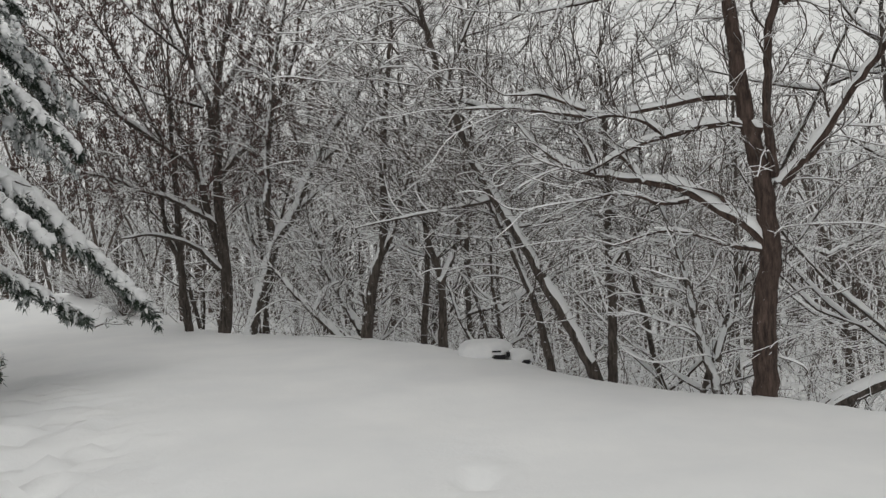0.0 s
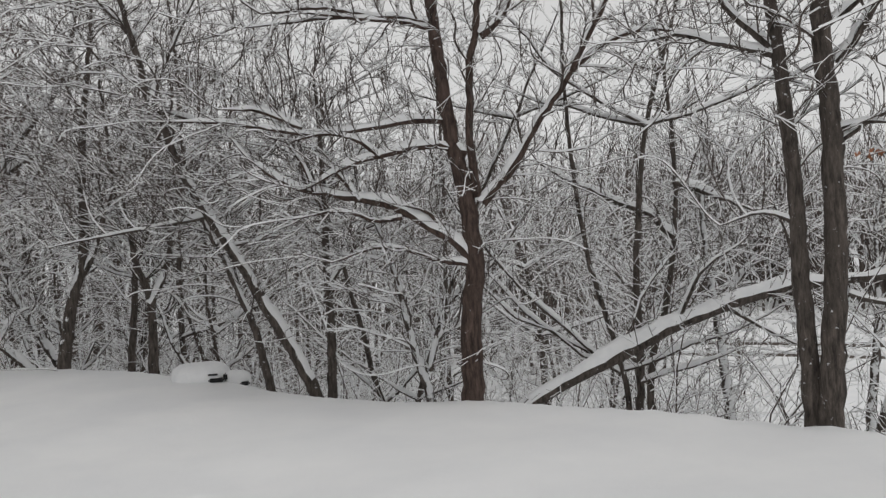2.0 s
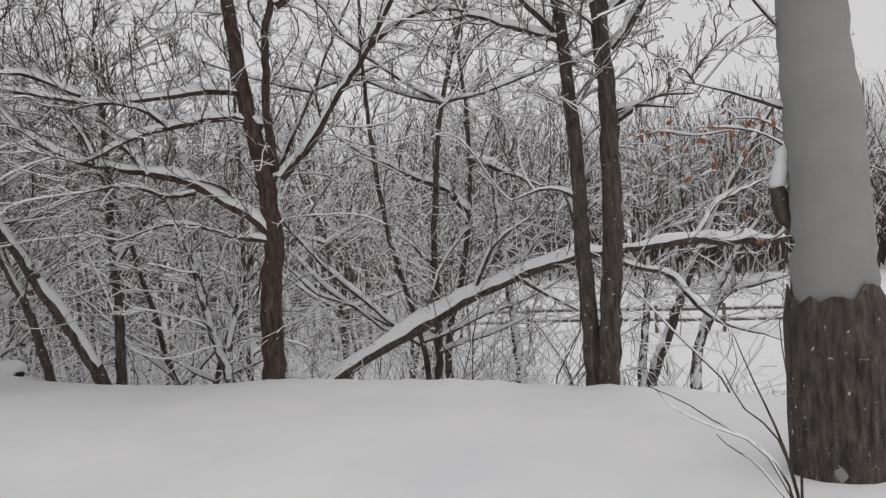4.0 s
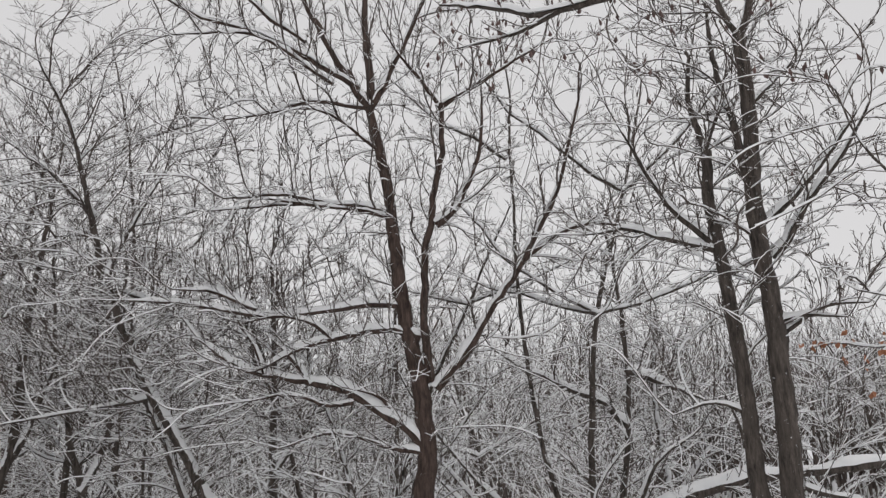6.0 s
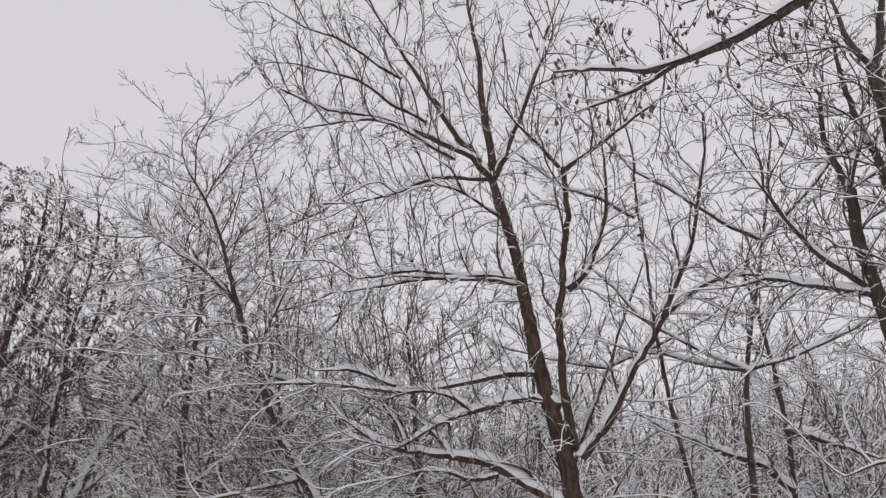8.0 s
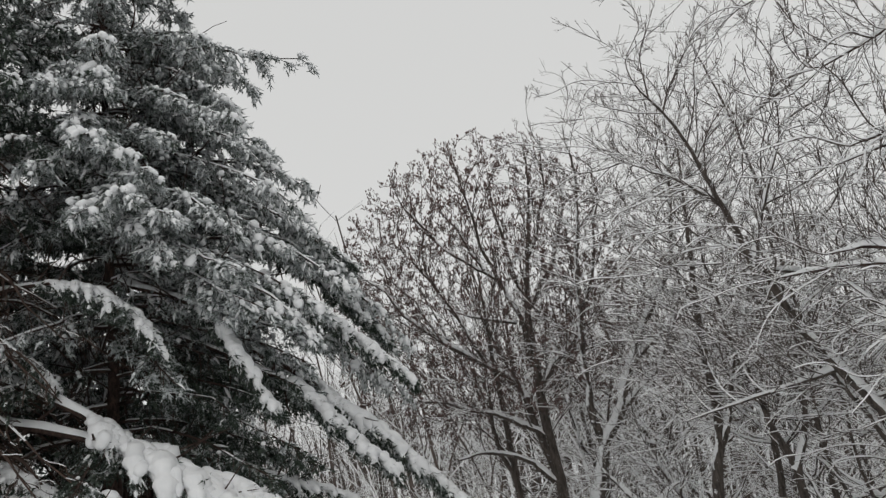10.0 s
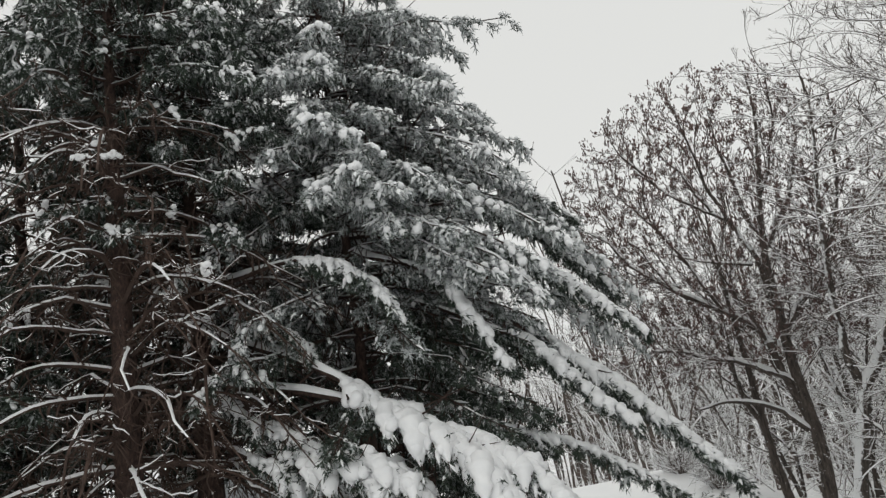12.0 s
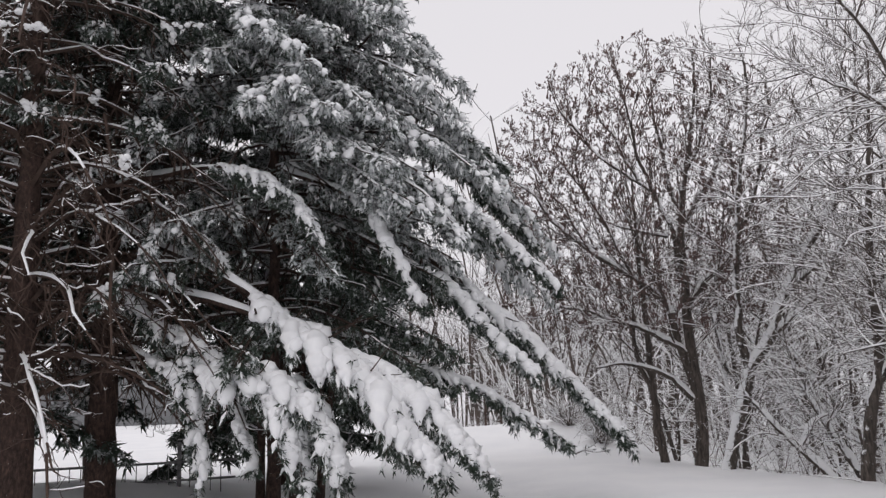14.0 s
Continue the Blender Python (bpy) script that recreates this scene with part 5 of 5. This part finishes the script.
def garden_seat():
    """A low garden seat buried in snow; only the dark edge of its arm and foot show."""
    top = new("garden_seat")
    top.matrix_basis = pose(0.66, 11.2, float(ground_z(0.66, 11.2)), 0, 0, -6)
    tagged(top, "garden seat buried under a rounded cap of snow", "seat")
    pillow("snow_cap", (0.76, 0.62, 0.44), (-0.12, 0, 0.015), top, "deep rounded cap of snow", 2.0, SNOW, 3.0)
    pillow("snow_cap", (0.40, 0.44, 0.27), (0.34, -0.06, -0.03), top, "smaller cap of snow", 3.0, SNOW, 2.6)
    box_part("seat_edge", (0.20, 0.10, 0.055), (0.09, -0.30, 0.03), PLASTIC, top, "black edge of the seat")
    box_part("slat", (0.13, 0.06, 0.018), (0.05, -0.31, 0.105), PLASTIC, top, "black slat of the back")
    box_part("arm", (0.05, 0.10, 0.10), (0.205, -0.28, 0.06), PLASTIC, top, "black arm end")
    box_part("snow", (0.09, 0.05, 0.03), (0.09, -0.325, 0.075), SNOW, top, "pinch of snow on the seat edge")
    box_part("foot", (0.13, 0.12, 0.05), (0.45, -0.27, -0.045), PLASTIC, top, "black foot")


garden_seat()


def rail_fence():
    """Split-rail fence down on the field, rails capped with snow."""
    a, b = Vector((19.5, 27.5, 0)), Vector((29.5, 16.0, 0))
    n = 7
    top = new("rail_fence")
    top.location = (a.x, a.y, float(ground_z(a.x, a.y)))
    tagged(top, "weathered two-rail wooden fence capped with snow", "fence")
    turn = math.degrees(math.atan2(b.y - a.y, b.x - a.x))
    gap = (b - a).length / (n - 1)
    for i in range(n):
        p = a.lerp(b, i / (n - 1))
        rel = p - a
        g = float(ground_z(p.x, p.y)) - top.location.z
        post = box_part("post", (0.13, 0.13, 1.35), (rel.x, rel.y, g + 0.45), RAIL_WOOD, top, "", turn)
        cap = box_part("snow", (0.16, 0.16, 0.10), (0, 0, 0.71), SNOW, post, "cap of snow on the post", 0, 0.04)
        if i == n - 1:
            continue
        q = a.lerp(b, (i + 0.5) / (n - 1)) - a
        h = float(ground_z(*(a + q).xy)) - top.location.z
        for high in (0.50, 0.92):
            rail = box_part("rail", (gap, 0.07, 0.11), (q.x, q.y, g * 0.5 + h * 0.5 + high), RAIL_WOOD, top, "", turn)
            box_part("snow", (gap * 0.97, 0.10, 0.07), (0, 0, 0.085), SNOW, rail, "strip of snow on the rail", 0, 0.03)


rail_fence()


def iron_fence():
    """Low picket fence of the next garden, half sunk in the snow."""
    a, b = Vector((-12.1, 5.9, 0.28)), Vector((-9.5, 9.0, 0.28))
    top = new("iron_fence")
    top.location = a
    tagged(top, "dark iron picket fence half sunk in snow", "fence")
    span, turn = (b - a).length, math.degrees(math.atan2(b.y - a.y, b.x - a.x))
    way = (b - a).normalized()
    mid = way * span / 2
    box_part("rail", (span, 0.03, 0.035), (mid.x, mid.y, 0.38), IRON, top, "", turn, 0.005)
    box_part("rail", (span, 0.03, 0.035), (mid.x, mid.y, 0.12), IRON, top, "", turn, 0.005)
    for i in range(int(span / 0.15)):
        p = way * (0.08 + 0.15 * i)
        if i % 14 == 7:
            box_part("post", (0.06, 0.06, 0.95), (p.x, p.y, 0.20), IRON, top, "", turn, 0.01)
        else:
            box_part("picket", (0.014, 0.014, 0.60), (p.x, p.y, 0.08), IRON, top, "", turn, 0)


iron_fence()


def far_house():
    """A neighbour's house across the snowy lawn: grey wall, white-laden roof."""
    top = new("house")
    top.matrix_basis = pose(-47.6, 36.5, float(ground_z(-47.6, 36.5)), 0, 0, 52)
    tagged(top, "grey-sided house with a snow-covered roof, far off", "house")
    wall = box_part("wall", (16, 8, 3.4), (0, 0, 1.6), SIDING, top, "grey board siding", 0, 0.02)
    for i in range(9):
        box_part("board", (16.02, 0.03, 0.30), (0, -4.02, -1.4 + 0.36 * i), SIDING, wall, "", 0, 0.01)
    v = np.array([(-8.5, -4.6, 3.3), (8.5, -4.6, 3.3), (8.5, 4.6, 3.3), (-8.5, 4.6, 3.3), (-8.5, 0, 5.9), (8.5, 0, 5.9)])
    part("roof", mesh_of("roof", v, [(0, 1, 5, 4), (2, 3, 4, 5), (3, 2, 1, 0)], [SNOW], None, False, [(0, 4, 3), (1, 2, 5)]), top, "roof under thick snow")


far_house()


def stake(x, y, high, lean):
    top = new("wooden_stake")
    top.matrix_basis = pose(x, y, float(ground_z(x, y)), lean, lean, 0)
    tagged(top, "thin reddish wooden stake standing in the snow", "stake", "stakes")
    v, q = tube(np.linspace((0, 0, -0.2), (0, 0, high), 5), np.full(5, 0.035), 7, 0.03)
    part("shaft", mesh_of("shaft", v, q, [BARK_RED]), top)
    pillow("snow", (0.09, 0.09, 0.07), (0, 0, high + 0.02), top, "knob of snow", 5.0, SNOW, 2.0)


stake(-11.6, 20.5, 0.85, 2)
stake(-11.25, 20.8, 0.70, -3)


def fallen_twig():
    """A spruce twig poking out of the snow."""
    global rng
    rng = np.random.default_rng(91)
    x, y = -6.9, 16.6
    top = new("spruce_twig")
    top.location = (x, y, float(ground_z(x, y)))
    tagged(top, "broken spruce twig poking out of the snow", "twig")
    soup = Soup()
    line = smooth_line([(-0.35, 0.1, 0.02), (-0.1, 0, 0.10), (0.2, -0.05, 0.07), (0.42, -0.02, 0.10)], 8)
    L, R = line[None], np.linspace(0.02, 0.008, 8)[None]
    l1, q1 = spawn(L, R, 9, 0.25, 45, -0.1, 5, 0.1, 1.0, 0.7, 0.15, 0.005)
    wood_twigs(soup, L, R, 1.0)
    wood_twigs(soup, l1, q1, 0.8)
    blades(soup, l1, 14, 0.07, 0.008, 1)
    part("sprig", soup.mesh("sprig", [BARK_SPRUCE, NEEDLE, SNOW], False), top)


fallen_twig()


def young_stems():
    """Thin dark trunks under the big spruce."""
    global rng
    for n, (x, y, lean) in enumerate([(-8.78, 8.8, 0.02), (-8.62, 8.95, 0.05), (-8.42, 9.1, 0.09), (-8.15, 9.35, 0.16)]):
        rng = np.random.default_rng(95 + n)
        top = new("young_spruce")
        top.location = (x, y, float(ground_z(x, y)))
        tagged(top, "slim dark trunk of a young spruce under the boughs", "tree", "young spruces")
        line = smooth_line([(0, 0, -0.2), (lean * 0.8, 0, 0.9), (lean * 2.2, 0.1, 2.6)], 12)
        v, q = tube(line, np.linspace(0.075, 0.04, 12), 9, 0.03)
        part("trunk", mesh_of("trunk", v, q, [BARK_SPRUCE]), top)
        soup = Soup()
        l1, q1 = spawn(line[None], np.full((1, 12), 0.015), 12, 0.5, 75, -0.2, 5, 0.35, 1.0, 0.6, 0.15, 0.004)
        wood_twigs(soup, l1, q1, 0.6)
        blades(soup, l1, 14, 0.09, 0.012, 1)
        part("spray", soup.mesh("spray", [BARK_SPRUCE, NEEDLE, SNOW], False), top, "", "stuff")


young_stems()
dress_grey_tree(grey_tree)


def snowy_shrub(x, y, wide, high, seed):
    """A rounded bush of thin brown stems on the bank, powdered with snow."""
    global rng
    rng = np.random.default_rng(seed)
    top = new("bare_shrub")
    top.location = (x, y, float(ground_z(x, y)) - 0.1)
    tagged(top, "rounded brown shrub on the bank powdered with snow", "shrub", "shrubs")
    n = 60
    way = unit(np.stack([rng.normal(0, 0.6, n), rng.normal(0, 0.6, n), np.ones(n)], -1)) * rng.uniform(0.7, 1.1, (n, 1)) * np.array([wide, wide, high])
    s = np.linspace(0, 1, 5)[None, :, None]
    lines = way[:, None] * s + rng.normal(size=(n, 5, 3)) * 0.03
    soup = Soup()
    rad = np.repeat(np.linspace(0.008, 0.004, 5)[None], n, 0)
    twig_mesh(soup, lines, rad, 1.0)
    l1, q1 = spawn(lines, rad, 7, 0.35, 45, 0.3, 3, 0.3, 1.0, 0.7, 0.1, 0.004)
    twig_mesh(soup, l1, q1, 1.2)
    part("crown", soup.mesh("crown", [BARK_TWIG, SNOW], False), top, "", "stuff")


snowy_shrub(-7.6, 19.2, 0.9, 0.9, 101)
snowy_shrub(-9.0, 20.4, 1.2, 1.0, 102)
